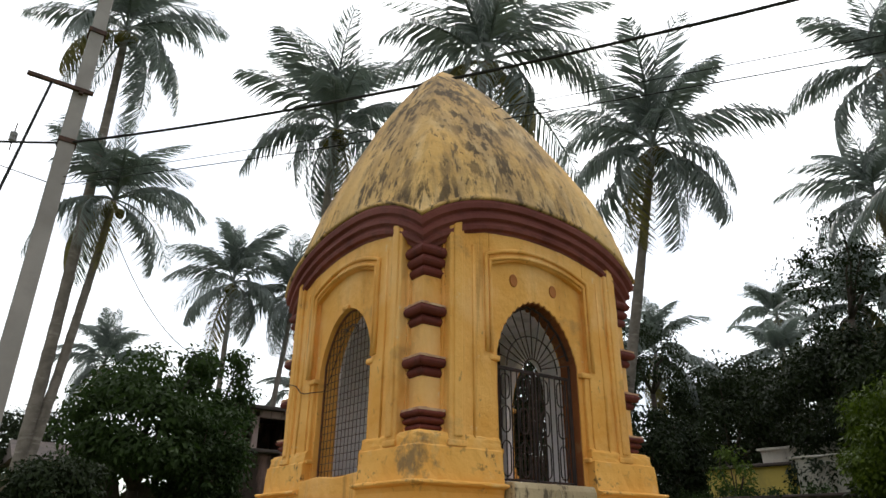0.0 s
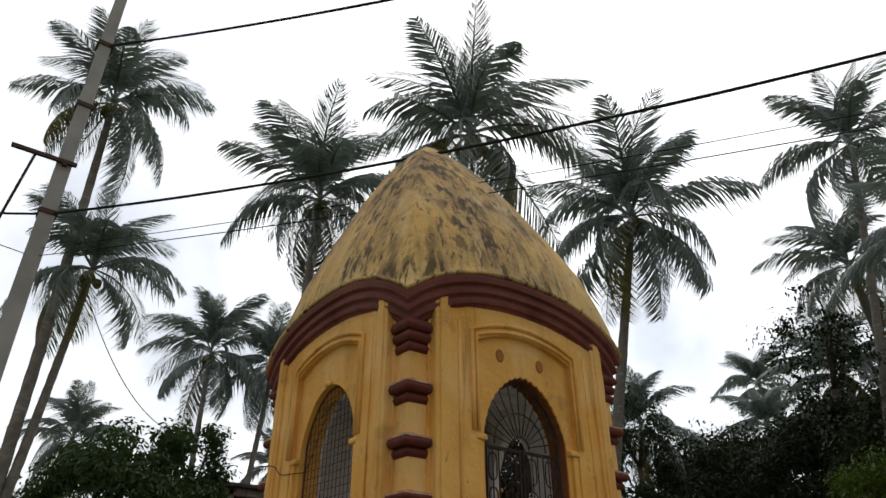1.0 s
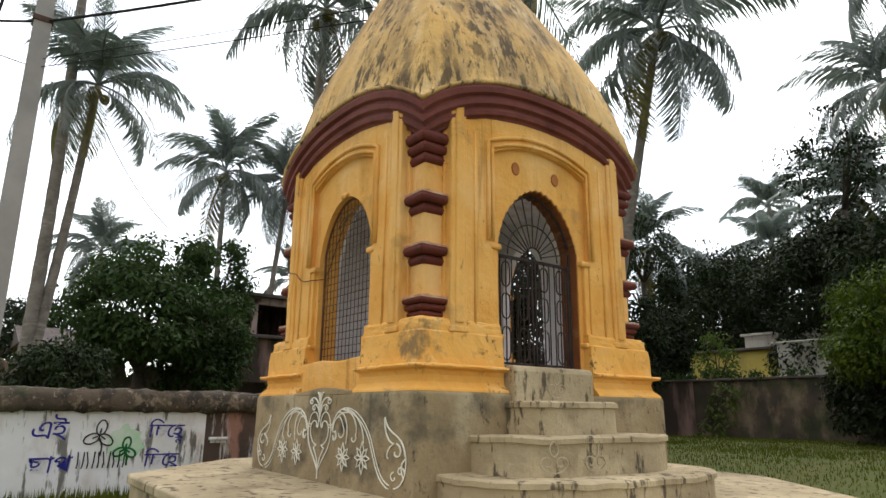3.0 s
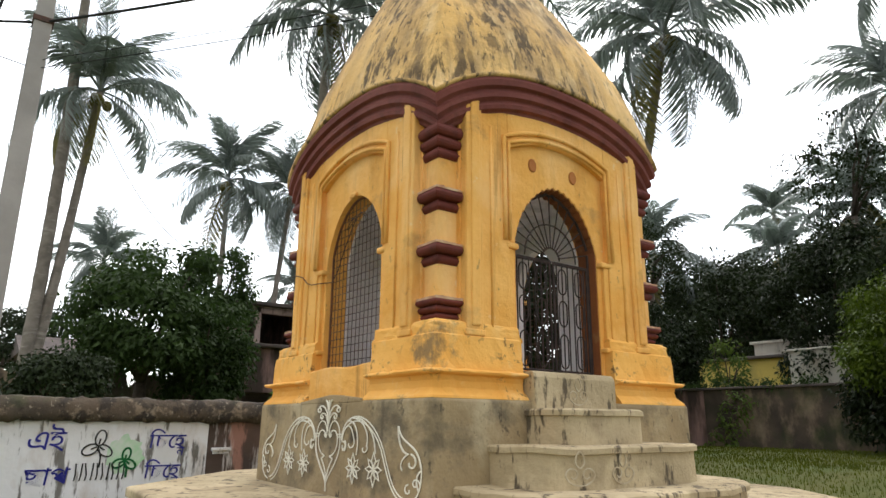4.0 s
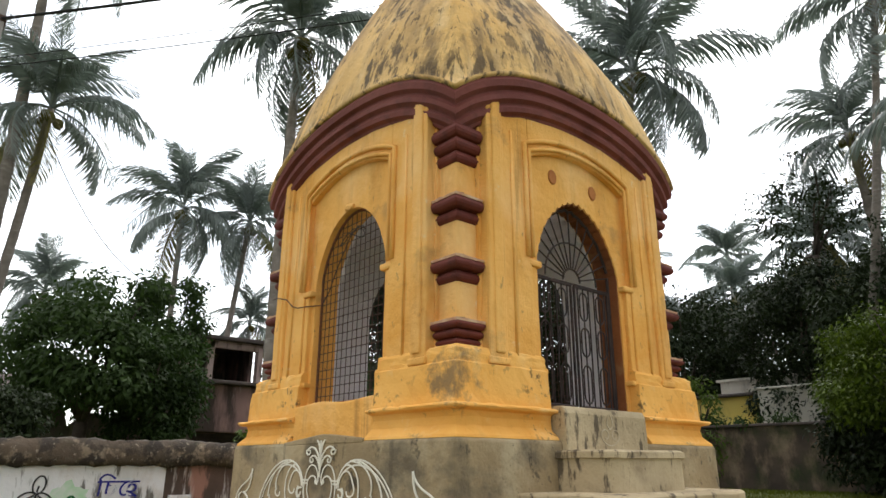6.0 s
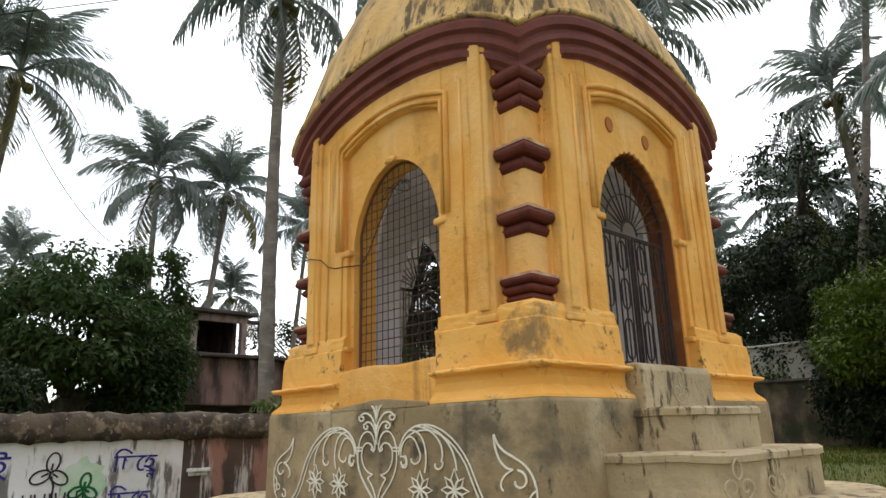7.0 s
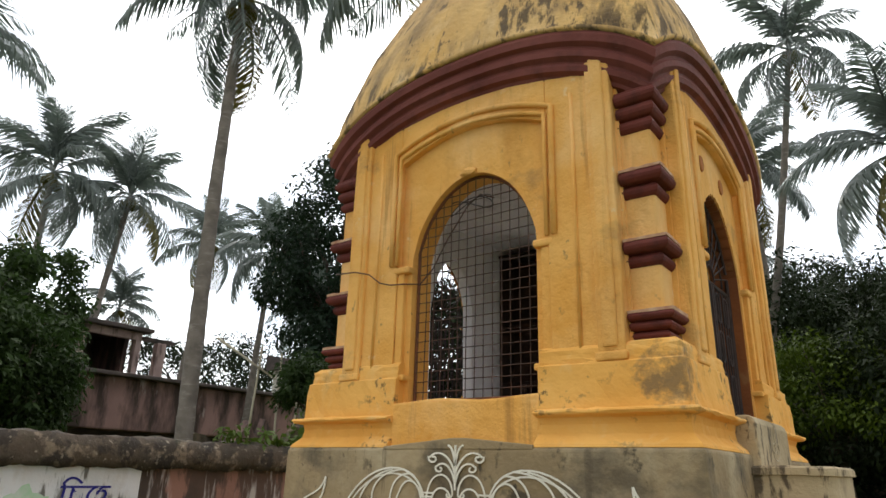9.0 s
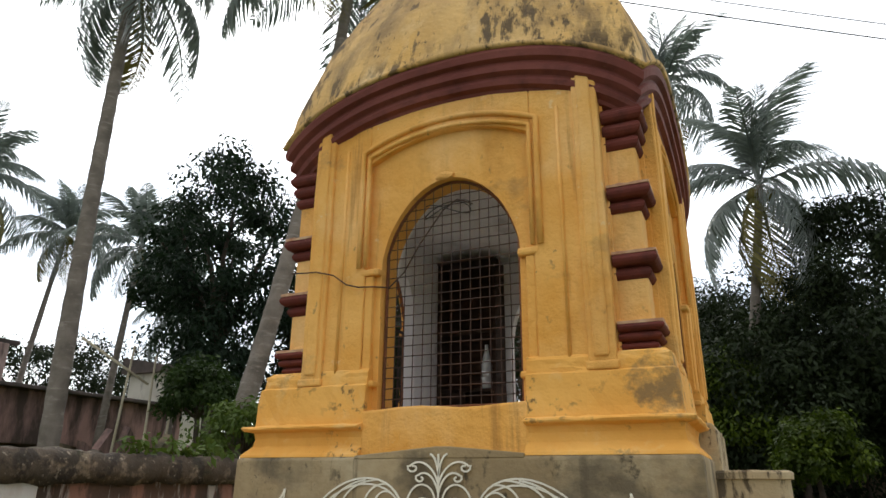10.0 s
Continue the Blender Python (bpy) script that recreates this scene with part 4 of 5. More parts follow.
def nut_mesh():
    bm = bmesh.new()
    bmesh.ops.create_icosphere(bm, subdivisions=2, radius=0.13, matrix=Matrix.Diagonal((1, 1, 1.3, 1)))
    for v in bm.verts:
        v.co.x *= 1 - 0.15 * max(0, -v.co.z / 0.17)
    me = bpy.data.meshes.new("coconut")
    bm.to_mesh(me)
    bm.free()
    me.materials.append(nut_mat)
    return me


NUT = nut_mesh()


def palm(base, crown, seed, size=1.0, girth=0.15, fronds=24, bend=(0.0, 0.0), label="tall coconut palm with grey trunk and drooping fronds", nuts=True):
    rng = random.Random(seed)
    base, crown = Vector(base), Vector(crown)
    root = empty("coconut_palm", label, "palm tree", "coconut palms", matrix=Matrix.Translation(base))
    bm = bmesh.new()
    rings = []
    n = 46
    for i in range(n + 1):
        t = i / n
        p = (crown - base) * t
        sag = math.sin(math.pi * t) * (1 - 0.3 * t)
        p += Vector((bend[0] * sag, bend[1] * sag, 0))
        r = girth * (1.0 - 0.42 * t + 0.7 * max(0, 0.06 - t) / 0.06 * 0.6) * (1.0 + (0.05 if i % 2 else -0.02)) * (1 + 0.06 * noise.noise(Vector((t * 9, seed, 0))))
        rings.append([p + Vector((math.cos(a) * r, math.sin(a) * r, 0)) for a in [2 * math.pi * k / 12 for k in range(12)]])
    loft(bm, rings)
    part("trunk", bm, bark, root, smooth=True)
    top = crown - base
    if nuts:
        for i in range(6):
            part_mesh("coconut", NUT, nut_mat, root, "", Matrix.Translation(top + Vector((0.24 * math.cos(i * 1.9), 0.24 * math.sin(i * 1.9), -0.25 - 0.2 * rng.random())) * size) @ Matrix.Scale(size, 4))
    fronds = int(fronds * 1.2)
    for i in range(fronds):
        f = i / (fronds - 1)
        az = i * 2.39996 + rng.uniform(-0.25, 0.25)
        el = 88 - 146 * f ** 1.12 + rng.uniform(-9, 9)
        dry = f > 0.93 and rng.random() < 0.7
        me = (DRY if dry else FRONDS)[rng.randrange(2 if dry else 6)]
        s = size * rng.uniform(0.85, 1.1) * (0.9 if f < 0.12 else 1.0)
        m = Matrix.Translation(top + Vector((0, 0, 0.15 * size * (1 - f)))) @ Matrix.Rotation(az, 4, 'Z') @ Matrix.Rotation(-radians(el), 4, 'Y') @ Matrix.Rotation(rng.uniform(-0.3, 0.3), 4, 'X') @ Matrix.Scale(s, 4)
        part_mesh("frond", me, palm_leaf, root, "yellowing frond" if dry else "", m)
    return root


palm((-8.55, 2.45, 0.3), (-9.55, 2.95, 12.0), 1, 1.07, 0.17, 24, (0.25, -0.25))
palm((-25.9, 5.85, 0.3), (-26.43, 5.93, 12.93), 2, 1.22, 0.18, 22)
palm((-25.9, 7.9, 0.3), (-25.46, 8.88, 12.65), 3, 1.13, 0.18, 22)
palm((-7.4, 10.65, 0.3), (-5.4, 12.1, 12.8), 4, 1.27, 0.20, 25)
palm((-5.1, 2.2, 0.3), (-5.02, 4.85, 12.42), 5, 1.13, 0.16, 21, (0.55, -0.2))
palm((-2.2, 14.8, 0.3), (0.40, 15.23, 13.75), 6, 0.88, 0.14, 18, (0.25, 0.0))
palm((-1.9, 19.4, 0.3), (-1.98, 19.31, 11.9), 7, 1.0, 0.2, 21, (0.2, 0.1))
palm((1.2, 11.4, 0.3), (2.52, 11.36, 8.1), 8, 0.92, 0.15, 18)
palm((-14.25, -2.45, 0.3), (-14.29, -2.45, 16.1), 9, 1.05, 0.18, 21, (0.0, 0.12))
palm((-14.25, -2.5, 0.3), (-14.3, -1.68, 10.2), 10, 0.95, 0.15, 19, (0.0, 0.1))
palm((-28.3, 13.9, 0.3), (-27.75, 14.84, 12.65), 11, 0.97, 0.16, 23)
palm((-32.6, 1.4, 0.3), (-32.62, 1.81, 9.3), 12, 1.02, 0.17, 23)
palm((-20.0, 47.9, 0.3), (-20.04, 48.16, 17.75), 13, 1.29, 0.2, 21)
palm((-27.2, 10.2, 0.3), (-27.16, 10.16, 8.0), 14, 0.75, 0.14, 18)
palm((-13.1, 21.6, 0.3), (-12.9, 21.4, 9.0), 16, 0.95, 0.15, 20, label="coconut palm rising out of the dark wood")
palm((-12.4, 31.2, 0.3), (-12.0, 31.3, 10.2), 17, 1.0, 0.16, 20, label="coconut palm rising out of the dark wood")
palm((-18.9, 11.4, 0.3), (-18.6, 11.7, 9.6), 18, 0.9, 0.15, 20)
palm((-13.8, 9.7, 0.3), (-13.9, 9.9, 6.4), 19, 0.62, 0.12, 18, label="young coconut palm with short fronds")
palm((-4.3, 24.0, 0.3), (-4.6, 23.2, 9.5), 15, 1.07, 0.18, 23)


# ---- broadleaf trees and bushes ----
def leaf_cloud(name, clumps, per, leaf, spread_r, seed, material, parent=None, label=""):
    """Many small folded leaves, gathered in clumps."""
    rng = np.random.RandomState(seed)
    c = np.repeat(np.array(clumps, float), per, axis=0)
    n = len(c)
    d = rng.normal(size=(n, 3))
    d /= np.linalg.norm(d, axis=1)[:, None]
    pos = c[:, :3] + d * (rng.uniform(0.02, 1.0, n) ** 0.4 * spread_r)[:, None] * c[:, 3:4] * np.array([1, 1, 0.72])
    face = d * 0.9 + rng.normal(size=(n, 3)) * 0.55 + np.array([0, 0, 0.45])
    face /= np.linalg.norm(face, axis=1)[:, None]
    ax = rng.normal(size=(n, 3)) + d * 0.6 + np.array([0, 0, -0.7])
    ax -= face * np.sum(ax * face, axis=1)[:, None]
    ax /= np.linalg.norm(ax, axis=1)[:, None] + 1e-9
    sd = np.cross(face, ax)
    ln = (leaf * rng.uniform(0.6, 1.4, n))[:, None]
    v = np.stack([pos, pos + ax * ln * 0.5 + sd * ln * 0.22, pos + ax * ln + np.array([0, 0, -0.12]) * ln, pos + ax * ln * 0.5 - sd * ln * 0.22], axis=1).reshape(-1, 3)
    f = np.arange(n * 4).reshape(-1, 4)
    me = bpy.data.meshes.new(name)
    me.from_pydata(v.tolist(), [], f.tolist())
    return part_mesh(name, me, material, parent, label)


def crown_clumps(centre, radii, n, seed, low=-0.5):
    rng = random.Random(seed)
    out = []
    while len(out) < n:
        p = Vector((rng.gauss(0, 1), rng.gauss(0, 1), rng.gauss(0, 1))).normalized()
        if p.z < low:
            continue
        r = rng.uniform(0.45, 1.0) ** 0.5 * (0.82 + 0.35 * noise.noise(p * 1.8 + Vector((seed, 0, 0))))
        out.append((centre[0] + p.x * radii[0] * r, centre[1] + p.y * radii[1] * r, centre[2] + p.z * radii[2] * r, rng.uniform(0.6, 1.45)))
    return out


def tree(name, base, height, radii, seed, material, leaf=0.16, clumps=90, per=70, clump_r=0.55, trunk_r=0.14, label="", category="tree", group="", low=-0.5, lean=(0, 0)):
    rng = random.Random(seed)
    root = empty(name, label, category, group, matrix=Matrix.Translation(base))
    cz = height - radii[2] * 0.9
    cs = crown_clumps((lean[0], lean[1], cz), radii, clumps, seed, low)
    bm = bmesh.new()
    fork = Vector((lean[0] * 0.5, lean[1] * 0.5, max(0.25, cz - radii[2] * 0.55)))
    tube(bm, [(0, 0, -0.2), (0.04, 0.02, fork.z * 0.4), fork], trunk_r * 1.2, 9, trunk_r * 0.85)
    for i in range(9):
        c = Vector(cs[rng.randrange(len(cs))][:3])
        mid = fork.lerp(c, 0.5) + Vector((rng.uniform(-.2, .2), rng.uniform(-.2, .2), 0.25))
        tube(bm, [fork, mid, c], trunk_r * 0.5, 6, trunk_r * 0.1)
    part("trunk", bm, dark_bark, root, smooth=True)
    leaf_cloud("crown", cs, per, leaf, clump_r, seed, material, root)
    return root


tree("mango_tree", (-16.8, 0.85, 0.3), 6.3, (2.8, 2.5, 2.9), 31, mango_leaf, 0.19, 130, 150, 0.62, 0.2, "broad dark green mango tree with dense drooping leaves", low=-0.62)
tree("mango_tree", (-16.3, 2.6, 0.3), 4.6, (1.5, 1.4, 2.0), 32, mango_leaf, 0.150, 80, 152, 0.5, 0.15, "lower dark green tree beside the ruined house", low=-0.9)
tree("leafy_tree", (-18.6, 3.5, 0.3), 7.3, (1.7, 1.7, 2.3), 33, mango_leaf, 0.150, 60, 133, 0.5, 0.15, "taller loose-crowned dark tree behind the mango")
tree("glossy_tree", (-9.9, 7.2, 0.3), 9.2, (2.2, 2.2, 3.6), 34, blue_leaf, 0.136, 170, 180, 0.5, 0.2, "tall dense tree with dark glossy leaves", low=-0.95)
tree("leafy_tree", (-30.0, -2.0, 0.3), 6.0, (4.0, 4.0, 2.4), 35, wood_leaf, 0.204, 90, 133, 0.9, 0.2, "dark roadside tree in the distance")
tree("leafy_tree", (-34.0, 19.0, 0.3), 8.9, (5.0, 5.0, 3.4), 36, wood_leaf, 0.204, 90, 133, 0.9, 0.2, "dark distant tree behind the ruined house")
tree("leafy_tree", (-31.0, 25.0, 0.3), 9.0, (5.0, 5.0, 3.6), 37, wood_leaf, 0.204, 90, 133, 0.9, 0.2, "dark distant tree behind the ruined house")
tree("hedge_bush", (0.55, 11.2, 0.3), 4.0, (2.4, 1.9, 1.8), 38, hedge_leaf, 0.10, 105, 250, 0.46, 0.1, "rounded fresh green bush in the yard", "bush", low=-0.40)
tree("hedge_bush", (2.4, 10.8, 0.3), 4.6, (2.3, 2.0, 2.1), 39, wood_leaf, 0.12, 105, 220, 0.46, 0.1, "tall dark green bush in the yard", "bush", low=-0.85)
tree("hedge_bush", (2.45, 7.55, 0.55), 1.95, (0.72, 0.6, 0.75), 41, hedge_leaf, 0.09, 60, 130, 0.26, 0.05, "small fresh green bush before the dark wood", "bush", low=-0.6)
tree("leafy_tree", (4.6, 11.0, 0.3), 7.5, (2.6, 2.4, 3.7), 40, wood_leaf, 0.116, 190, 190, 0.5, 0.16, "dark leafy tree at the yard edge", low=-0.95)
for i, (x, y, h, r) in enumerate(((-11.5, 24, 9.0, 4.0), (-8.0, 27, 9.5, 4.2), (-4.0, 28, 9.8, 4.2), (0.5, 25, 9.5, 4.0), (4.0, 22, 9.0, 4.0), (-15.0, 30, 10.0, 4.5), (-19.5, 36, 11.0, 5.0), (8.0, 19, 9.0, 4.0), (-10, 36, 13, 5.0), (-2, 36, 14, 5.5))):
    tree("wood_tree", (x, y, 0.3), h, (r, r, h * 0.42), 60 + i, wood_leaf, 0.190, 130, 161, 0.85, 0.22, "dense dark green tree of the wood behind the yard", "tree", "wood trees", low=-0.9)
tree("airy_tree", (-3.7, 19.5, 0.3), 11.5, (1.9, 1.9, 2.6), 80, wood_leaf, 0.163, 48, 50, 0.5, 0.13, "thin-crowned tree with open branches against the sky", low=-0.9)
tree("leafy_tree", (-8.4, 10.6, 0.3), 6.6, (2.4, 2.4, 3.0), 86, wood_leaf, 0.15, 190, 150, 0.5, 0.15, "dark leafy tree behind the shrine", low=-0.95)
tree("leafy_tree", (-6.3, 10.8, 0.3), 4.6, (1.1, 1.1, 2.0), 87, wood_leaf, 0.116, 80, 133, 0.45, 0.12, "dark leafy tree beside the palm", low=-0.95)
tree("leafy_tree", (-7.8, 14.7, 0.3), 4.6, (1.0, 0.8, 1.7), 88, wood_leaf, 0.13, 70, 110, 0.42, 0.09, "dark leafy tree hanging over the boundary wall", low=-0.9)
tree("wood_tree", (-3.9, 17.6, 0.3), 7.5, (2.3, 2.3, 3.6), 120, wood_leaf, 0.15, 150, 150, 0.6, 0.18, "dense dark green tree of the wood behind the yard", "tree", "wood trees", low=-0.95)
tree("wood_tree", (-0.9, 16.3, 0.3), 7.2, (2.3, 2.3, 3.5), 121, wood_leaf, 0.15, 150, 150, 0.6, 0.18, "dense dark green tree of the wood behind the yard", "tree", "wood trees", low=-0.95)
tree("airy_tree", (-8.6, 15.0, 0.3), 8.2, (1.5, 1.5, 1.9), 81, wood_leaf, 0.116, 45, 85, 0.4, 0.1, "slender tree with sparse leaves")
tree("shrub", (-4.55, 2.3, 0.3), 2.0, (0.7, 0.7, 0.45), 82, weed_leaf, 0.082, 40, 85, 0.22, 0.04, "small weedy shrub behind the boundary wall", "shrub")
tree("shrub", (-6.7, 3.6, 0.3), 2.9, (0.75, 0.75, 0.65), 83, mango_leaf, 0.095, 45, 104, 0.25, 0.05, "small dark shrub behind the boundary wall", "shrub")
tree("shrub", (-5.7, 14.3, 0.3), 3.6, (0.55, 0.5, 1.2), 84, weed_leaf, 0.13, 26, 34, 0.28, 0.05, "pale green shrub over the dark wall", "shrub", low=-0.9)
tree("shrub", (-10.5, -2.1, 0.3), 2.5, (1.1, 1.1, 1.05), 85, wood_leaf, 0.109, 80, 114, 0.35, 0.06, "dark low shrubbery behind the boundary wall", "shrub", low=-0.9)

# near-black leaves that put the deep shade under the hedge into colour
for i, (x, y, h) in enumerate(((-0.9, 12.4, 2.5), (0.3, 12.5, 2.7), (1.8, 12.2, 2.9), (3.6, 11.9, 2.9), (0.1, 11.6, 2.2), (2.2, 11.4, 2.3))):
    tree("undergrowth", (x, y, 0.3), h, (1.2, 0.7, 1.15), 100 + i, wood_leaf, 0.13, 60, 95, 0.4, 0.05, "near-black bushes standing in for the shade below the hedge", "bush", "undergrowth bushes", low=-0.95)
weeds = leaf_cloud("coping_weeds", [(-3.58 + 0.1 * math.sin(i * 3.1), -0.35 + 0.13 * i, 1.58 + 0.06 * math.sin(i * 1.7), 0.7 + 0.3 * math.sin(i * 2.2)) for i in range(11)], 34, 0.10, 0.16, 91, weed_leaf)
tagged(weeds, "small green weeds growing on the wall coping", "weeds", kind="stuff")
top_weeds = leaf_cloud("wall_top_weeds", [(-8.6 + 0.27 * i, 13.62 + 0.1 * math.sin(i * 2.1), 2.36 + 0.10 * math.sin(i * 1.3) ** 2, 0.8 + 0.4 * math.sin(i * 2.7)) for i in range(22)], 46, 0.11, 0.24, 92, mango_leaf)
tagged(top_weeds, "dark green weeds trailing along the top of the yard wall", "weeds", kind="stuff")
# creeper on the dark wall
creeper = leaf_cloud("creeper", [(-5.6 + 0.35 * math.sin(i * 2.3) + 0.05 * i, 13.38, 0.6 + 1.5 * i / 16, 0.8) for i in range(17)], 30, 0.12, 0.26, 90, weed_leaf)
tagged(creeper, "pale green creeper hanging on the dark wall", "creeper", kind="stuff")

# ---- houses ----
pale_pink = plaster("flaking_pale_pink_plaster", (0.50, 0.38, 0.34), (0.38, 0.27, 0.24), [((0.12, 0.09, 0.08), 2.5, (1.4, 1.4, 0.4), 0.52, 0.62, 0.8, 4.0)])
ruin = empty("ruined_house", "faded pink two-storey ruined house with black rain stains", "house", matrix=Matrix.Translation((0, -0.55, -0.2)))
bm = bmesh.new()
box(bm, -27.0, -20.0, 5.2, 17.0, 0.2, 2.1)
part("lower_wall", bm, pink_plaster, ruin)
bm = bmesh.new()
box(bm, -27.0, -19.6, 5.4, 16.4, 2.55, 4.25)
part("parapet", bm, pink_plaster, ruin, bevel=0.05)
bm = bmesh.new()
box(bm, -26.9, -20.6, 5.3, 16.9, 2.1, 2.55)
part("dark_recess", bm, roof_slab, ruin)
bm = bmesh.new()
box(bm, -27.0, -19.3, 5.0, 17.0, 4.25, 4.38)
part("ledge", bm, roof_slab, ruin, bevel=0.03)
for y0, y1, h in ((5.30, 5.52, 6.0), (6.2, 6.45, 6.0), (8.2, 8.42, 6.0), (9.05, 9.4, 5.75)):
    bm = bmesh.new()
    box(bm, -20.8, -20.5, y0, y1, 4.38, h)
    part("pillar", bm, pale_pink, ruin, "pale flaking pillar", bevel=0.03)
bm = bmesh.new()
box(bm, -24.0, -23.7, 5.3, 8.5, 4.38, 6.0)
box(bm, -24.0, -20.8, 5.31, 5.48, 4.38, 6.0)
box(bm, -24.0, -21.4, 8.25, 8.41, 4.38, 6.0)
box(bm, -21.6, -21.4, 5.48, 6.3, 4.38, 6.0)
part("upper_wall", bm, pink_plaster, ruin)
bm = bmesh.new()
box(bm, -20.78, -20.55, 8.42, 9.75, 5.75, 5.9)
part("beam", bm, roof_slab, ruin, bevel=0.02)
bm = bmesh.new()
box(bm, -20.7, -20.5, 5.52, 8.2, 5.72, 6.0)
part("lintel", bm, pale_pink, ruin, bevel=0.02)
bm = bmesh.new()
box(bm, -24.3, -20.2, 5.0, 8.7, 6.0, 6.15)
part("roof", bm, roof_slab, ruin, bevel=0.03)

# rubble and leftovers by the ruined house
def broken_wall(x0, y0, x1, y1, top, seed, material, label):
    bm = bmesh.new()
    n = 22
    d = Vector((x1 - x0, y1 - y0, 0))
    side = Vector((-d.y, d.x, 0)).normalized() * 0.11
    rings = []
    for i in range(n + 1):
        p = Vector((x0, y0, 0)) + d * i / n
        h = top * (0.72 + 0.45 * noise.noise(Vector((i * 0.35, seed, 0))) + 0.12 * noise.noise(Vector((i * 1.4, seed, 5))))
        rings.append([p - side + Vector((0, 0, 0.1)), p + side + Vector((0, 0, 0.1)), p + side * 0.8 + Vector((0, 0, h)), p - side * 0.8 + Vector((0, 0, h - 0.03))])
    loft(bm, rings)
    return tagged(part("broken_wall", bm, material), label, "wall")


broken_wall(-7.2, 2.6, -8.6, 6.4, 1.9, 3, pink_plaster, "broken stub of pink plastered wall")
# added dark backing: keeps the shaded space under the mango from showing sky
broken_wall(-19.5, -3.5, -19.0, 4.8, 3.9, 11, dark_wall, "low dark wall added to close the bright gap under the mango tree")
broken_wall(-9.6, 3.0, -11.5, 9.5, 2.5, 7, dark_wall, "low crumbling dark wall in the overgrown plot")
broken_wall(-12.5, 6.0, -14.5, 11.5, 3.0, 9, pink_plaster, "broken stub of pink plastered wall")
bamboo = plaster("pale_bamboo", (0.50, 0.45, 0.34), (0.40, 0.35, 0.25), bump=0.1)
for i, (a, b) in enumerate((((-11.6, 6.0, 0.4), (-11.4, 6.1, 4.3)), ((-11.2, 6.6, 0.4), (-11.1, 6.5, 4.1)), ((-12.2, 5.3, 4.4), (-11.0, 6.3, 3.4)), ((-10.9, 6.9, 0.4), (-10.8, 6.9, 3.9)))):
    bm = bmesh.new()
    tube(bm, [a, Vector(a).lerp(Vector(b), 0.5), b], 0.035, 7, 0.025)
    tagged(part("bamboo_pole", bm, bamboo, smooth=True), "thin pale bamboo pole", "pole", "bamboo poles")

yhouse = empty("yellow_house", "low yellow house with grey streaked parapet beyond the wall", "house", matrix=Matrix.Translation((0.35, 0, 0.20)))
bm = bmesh.new()
box(bm, -9.0, -5.3, 17.5, 21.0, 0.2, 3.2)
part("wall", bm, yellow_house, yhouse)
bm = bmesh.new()
box(bm, -9.2, -5.1, 17.3, 21.2, 3.2, 3.30)
part("ledge", bm, roof_slab, yhouse, bevel=0.03)
bm = bmesh.new()
box(bm, -7.6, -3.6, 18.8, 19.0, 0.3, 3.85)
box(bm, -7.7, -3.5, 18.7, 19.1, 3.85, 3.93)
part("parapet", bm, grey_house, yhouse)
bm = bmesh.new()
box(bm, -5.1, -3.3, 16.0, 17.4, 0.2, 3.2)
box(bm, -5.2, -3.2, 15.9, 17.45, 3.2, 3.27)
part("water_tank", bm, grey_house, yhouse, "grey-white streaked low tank wall", bevel=0.02)
lhouse = empty("cream_house", "cream plastered house half hidden by trees", "house")
bm = bmesh.new()
box(bm, -29.0, -24.0, -1.6, 0.75, 0.2, 3.75)
part("wall", bm, cream_paint, lhouse)
bm = bmesh.new()
loft(bm, [[(-29.6, y, 3.7), (-23.6, y, 3.7), (-26.5, y, 4.6)] for y in (-1.9, 0.95)])
part("roof", bm, roof_slab, lhouse)

shed = empty("whitewashed_shed", "pale whitewashed building half hidden behind the trees", "house")
bm = bmesh.new()
box(bm, -25.5, -22.2, 18.0, 20.6, 0.2, 6.1)
part("wall", bm, grey_house, shed)
bm = bmesh.new()
loft(bm, [[(-25.8, y, 6.1), (-21.8, y, 6.1), (-21.8, y, 6.2), (-25.8, y, 6.9)] for y in (17.7, 20.9)])
part("roof", bm, roof_slab, shed)
bm = bmesh.new()
box(bm, -22.21, -22.15, 18.9, 19.5, 4.3, 5.3)
part("shutter", bm, dark_wall, shed, "dark closed shutter")

# ---- pole and cables ----
POLE = Vector((-4.75, -3.60, 0.0))
pole = empty("utility_pole", "grey concrete utility pole with iron cross-arm", "pole", matrix=Matrix.Translation(POLE))
bm = bmesh.new()
loft(bm, [[(x * r, y * r, z) for x, y in ((-1, -1), (1, -1), (1, 1), (-1, 1))] for r, z in ((0.135, 0.2), (0.118, 4), (0.088, 11.8))])
part("shaft", bm, pole_mat, pole, bevel=0.02)
bm = bmesh.new()
box(bm, 0.11, 0.17, -0.72, 0.16, 7.40, 7.46)
box(bm, -0.12, 0.17, -0.03, 0.03, 7.36, 7.40)
part("cross_arm", bm, iron, pole, bevel=0.004)
for z in (8.6, 9.96, 6.56):
    bm = bmesh.new()
    box(bm, -0.125, 0.125, -0.125, 0.125, z - 0.04, z + 0.04)
    part("clamp", bm, iron, pole, "dark iron band", bevel=0.006)


def hung(points, r, label, name="overhead_cable"):
    """A cable of twisted strands along points."""
    bm = bmesh.new()
    tube(bm, points, r, 6)
    return tagged(part(name, bm, wire_mat, smooth=True), label, "cable", "overhead cables")


def span(z0, drop, lift, f0, f1, r, label):
    """A cable from the pole over the shrine towards the next pole, sagging."""
    return hung([POLE + Vector((8.02 * f, 5.31 * f, z0 - drop * f + lift * f * f)) for f in spread(f0, f1, 44)], r, label)


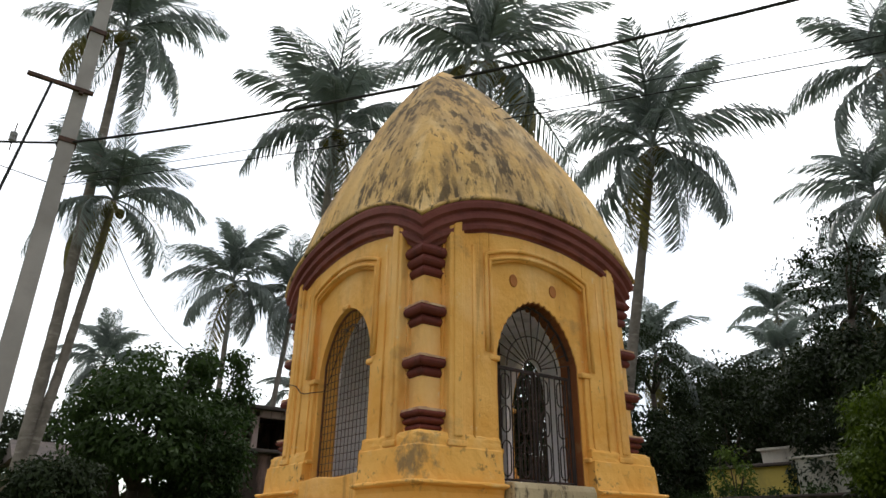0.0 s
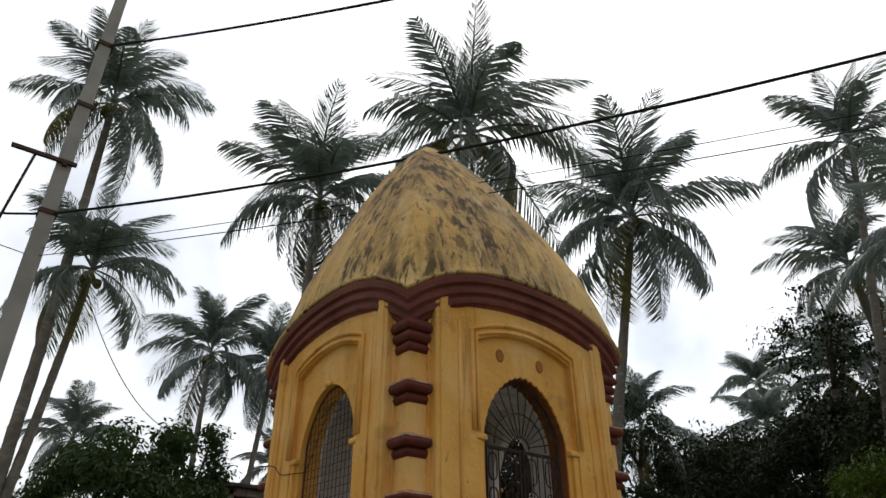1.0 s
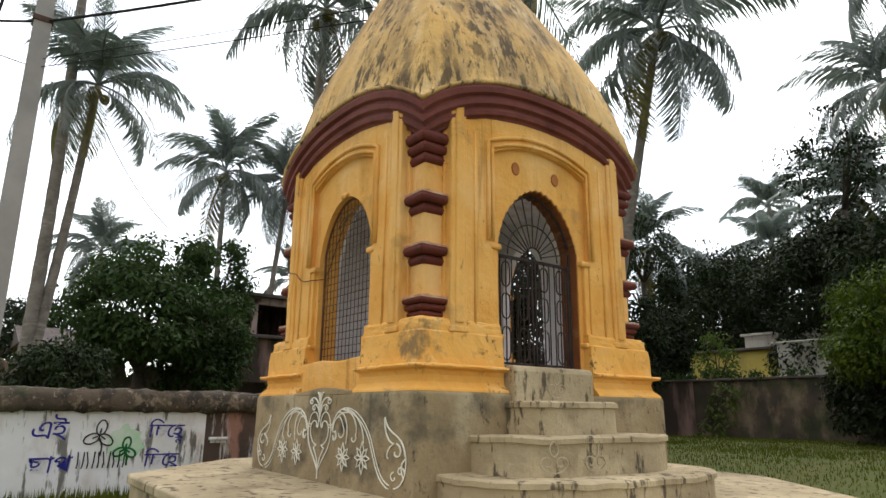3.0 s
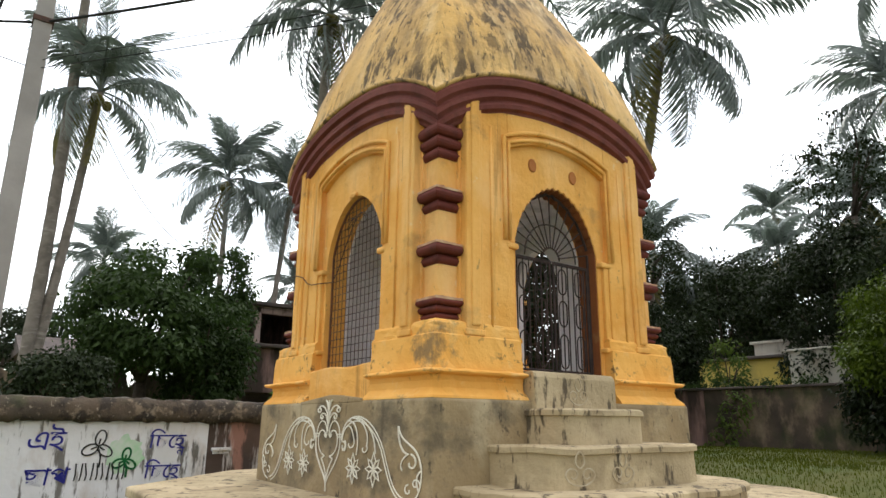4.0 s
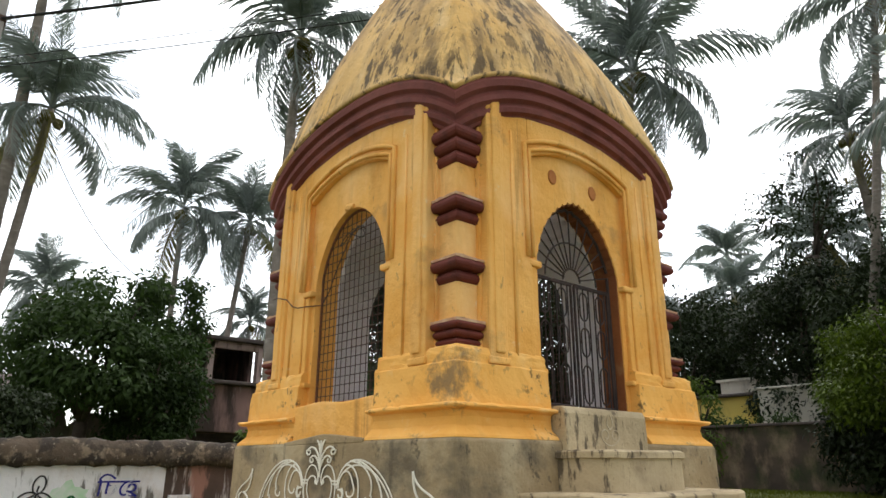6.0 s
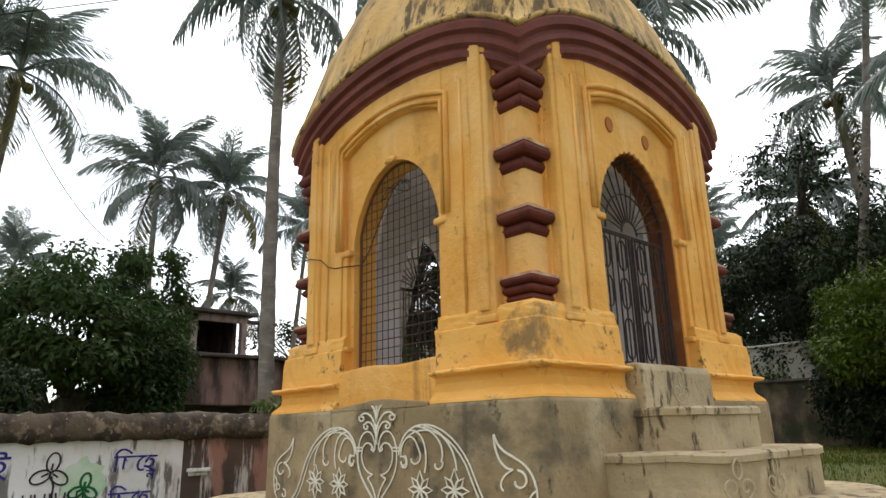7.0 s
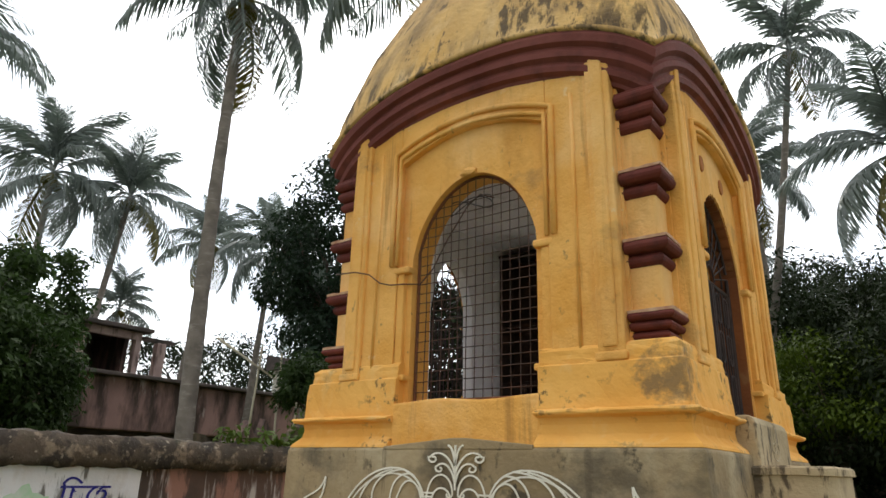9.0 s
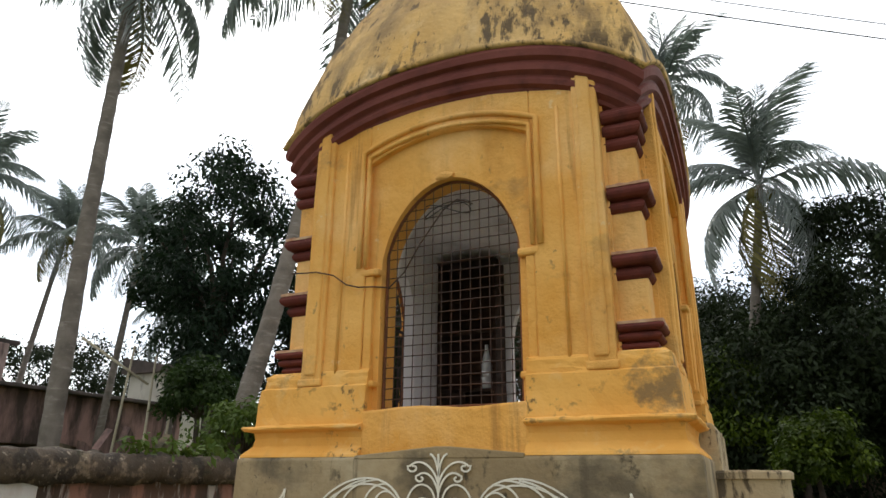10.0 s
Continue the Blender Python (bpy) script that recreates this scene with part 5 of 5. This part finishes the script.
span(6.57, 1.10, 0.71, 0.0, 1.9, 0.021, "thick twisted black overhead cable")
span(9.99, 2.02, 0.72, 0.0, 1.9, 0.021, "thick twisted black overhead cable")
span(5.86, 0.80, 0.32, 0.0, 1.6, 0.007, "thin black overhead wire")
span(5.98, 0.74, 0.32, 0.0, 1.6, 0.0055, "thin black overhead wire")
hung([POLE + Vector((-0.05 * t, -0.7 * t, 6.57 - 0.24 * t + 0.012 * t * t)) for t in spread(0, 12, 20)], 0.018, "thick twisted black overhead cable")
hung([POLE + Vector((-0.05 * t, -0.7 * t, 5.86 + 0.10 * t)) for t in spread(0, 12, 12)], 0.007, "thin black overhead wire")
stay = hung([POLE + Vector((0.14, -0.40 - 0.115 * t, 7.40 - t)) for t in spread(0, 6.6, 8)], 0.020, "slanting stay cable of the pole")
insulator = empty("insulator", "grey porcelain insulator hanging on the overhead cable", "insulator")
bm = bmesh.new()
loft(bm, [[(-4.80 + math.cos(a) * r, -4.25 + math.sin(a) * r, 6.36 + z) for a in [i * math.pi / 6 for i in range(12)]] for r, z in ((0.03, 0.0), (0.05, 0.02), (0.05, 0.07), (0.04, 0.08), (0.05, 0.09), (0.05, 0.15), (0.02, 0.17))])
part("body", bm, porcelain, insulator)
bm = bmesh.new()
tube(bm, [(-4.80, -4.25, 6.22), (-4.80, -4.25, 6.68)], 0.008)
part("pin", bm, iron, insulator)
hung([Vector((-14.3, -1.7, 9.6)).lerp(Vector((-16.6, 3.0, 6.5)), t) - Vector((0, 0, 1.1 * 4 * t * (1 - t))) for t in spread(0, 1, 24)], 0.014, "loose thin wire hanging between trees")

# inside the shrine
wood = plaster("dark_brown_wood", (0.055, 0.030, 0.020), (0.03, 0.018, 0.013), tone=5.0)
# cabinet is made up: its brown boards make the north-west corner dark
cabinet = empty("dark_corner_cabinet", "dark brown cabinet shape added to darken the corner of the shrine", "cabinet", matrix=Matrix.Translation((0, 0, 1.665)))
for name, b in (("back", (-0.99, -0.40, 0.93, 0.99, 0, 1.66)), ("side", (-0.99, -0.96, 0.72, 0.93, 0, 1.66)), ("side", (-0.43, -0.40, 0.72, 0.93, 0, 1.66)), ("shelf", (-0.96, -0.43, 0.72, 0.93, 0.42, 0.45)), ("shelf", (-0.96, -0.43, 0.72, 0.93, 0.95, 0.98)), ("top", (-0.99, -0.40, 0.70, 0.99, 1.66, 1.69)), ("door", (-0.96, -0.70, 0.70, 0.72, 0.02, 0.42))):
    bm = bmesh.new()
    box(bm, *b)
    part(name, bm, wood, cabinet, bevel=0.004)
# small white bottle shape inside the shrine, added for a bright gap to outdoors
bm = bmesh.new()
loft(bm, [[(math.cos(a) * r, math.sin(a) * r, z) for a in [i * math.pi / 8 for i in range(16)]] for r, z in ((0.035, 0.0), (0.038, 0.02), (0.038, 0.16), (0.03, 0.2), (0.014, 0.25), (0.014, 0.29))])
tagged(part("bright_gap_bottle", bm, bottle_mat, matrix=Matrix.Translation((-0.52, 0.80, 2.115)) @ Matrix.Diagonal((1.2, 1.2, 1.4, 1)), smooth=True), "white bottle shape on the cabinet shelf, standing in for a bright gap", "bottle")
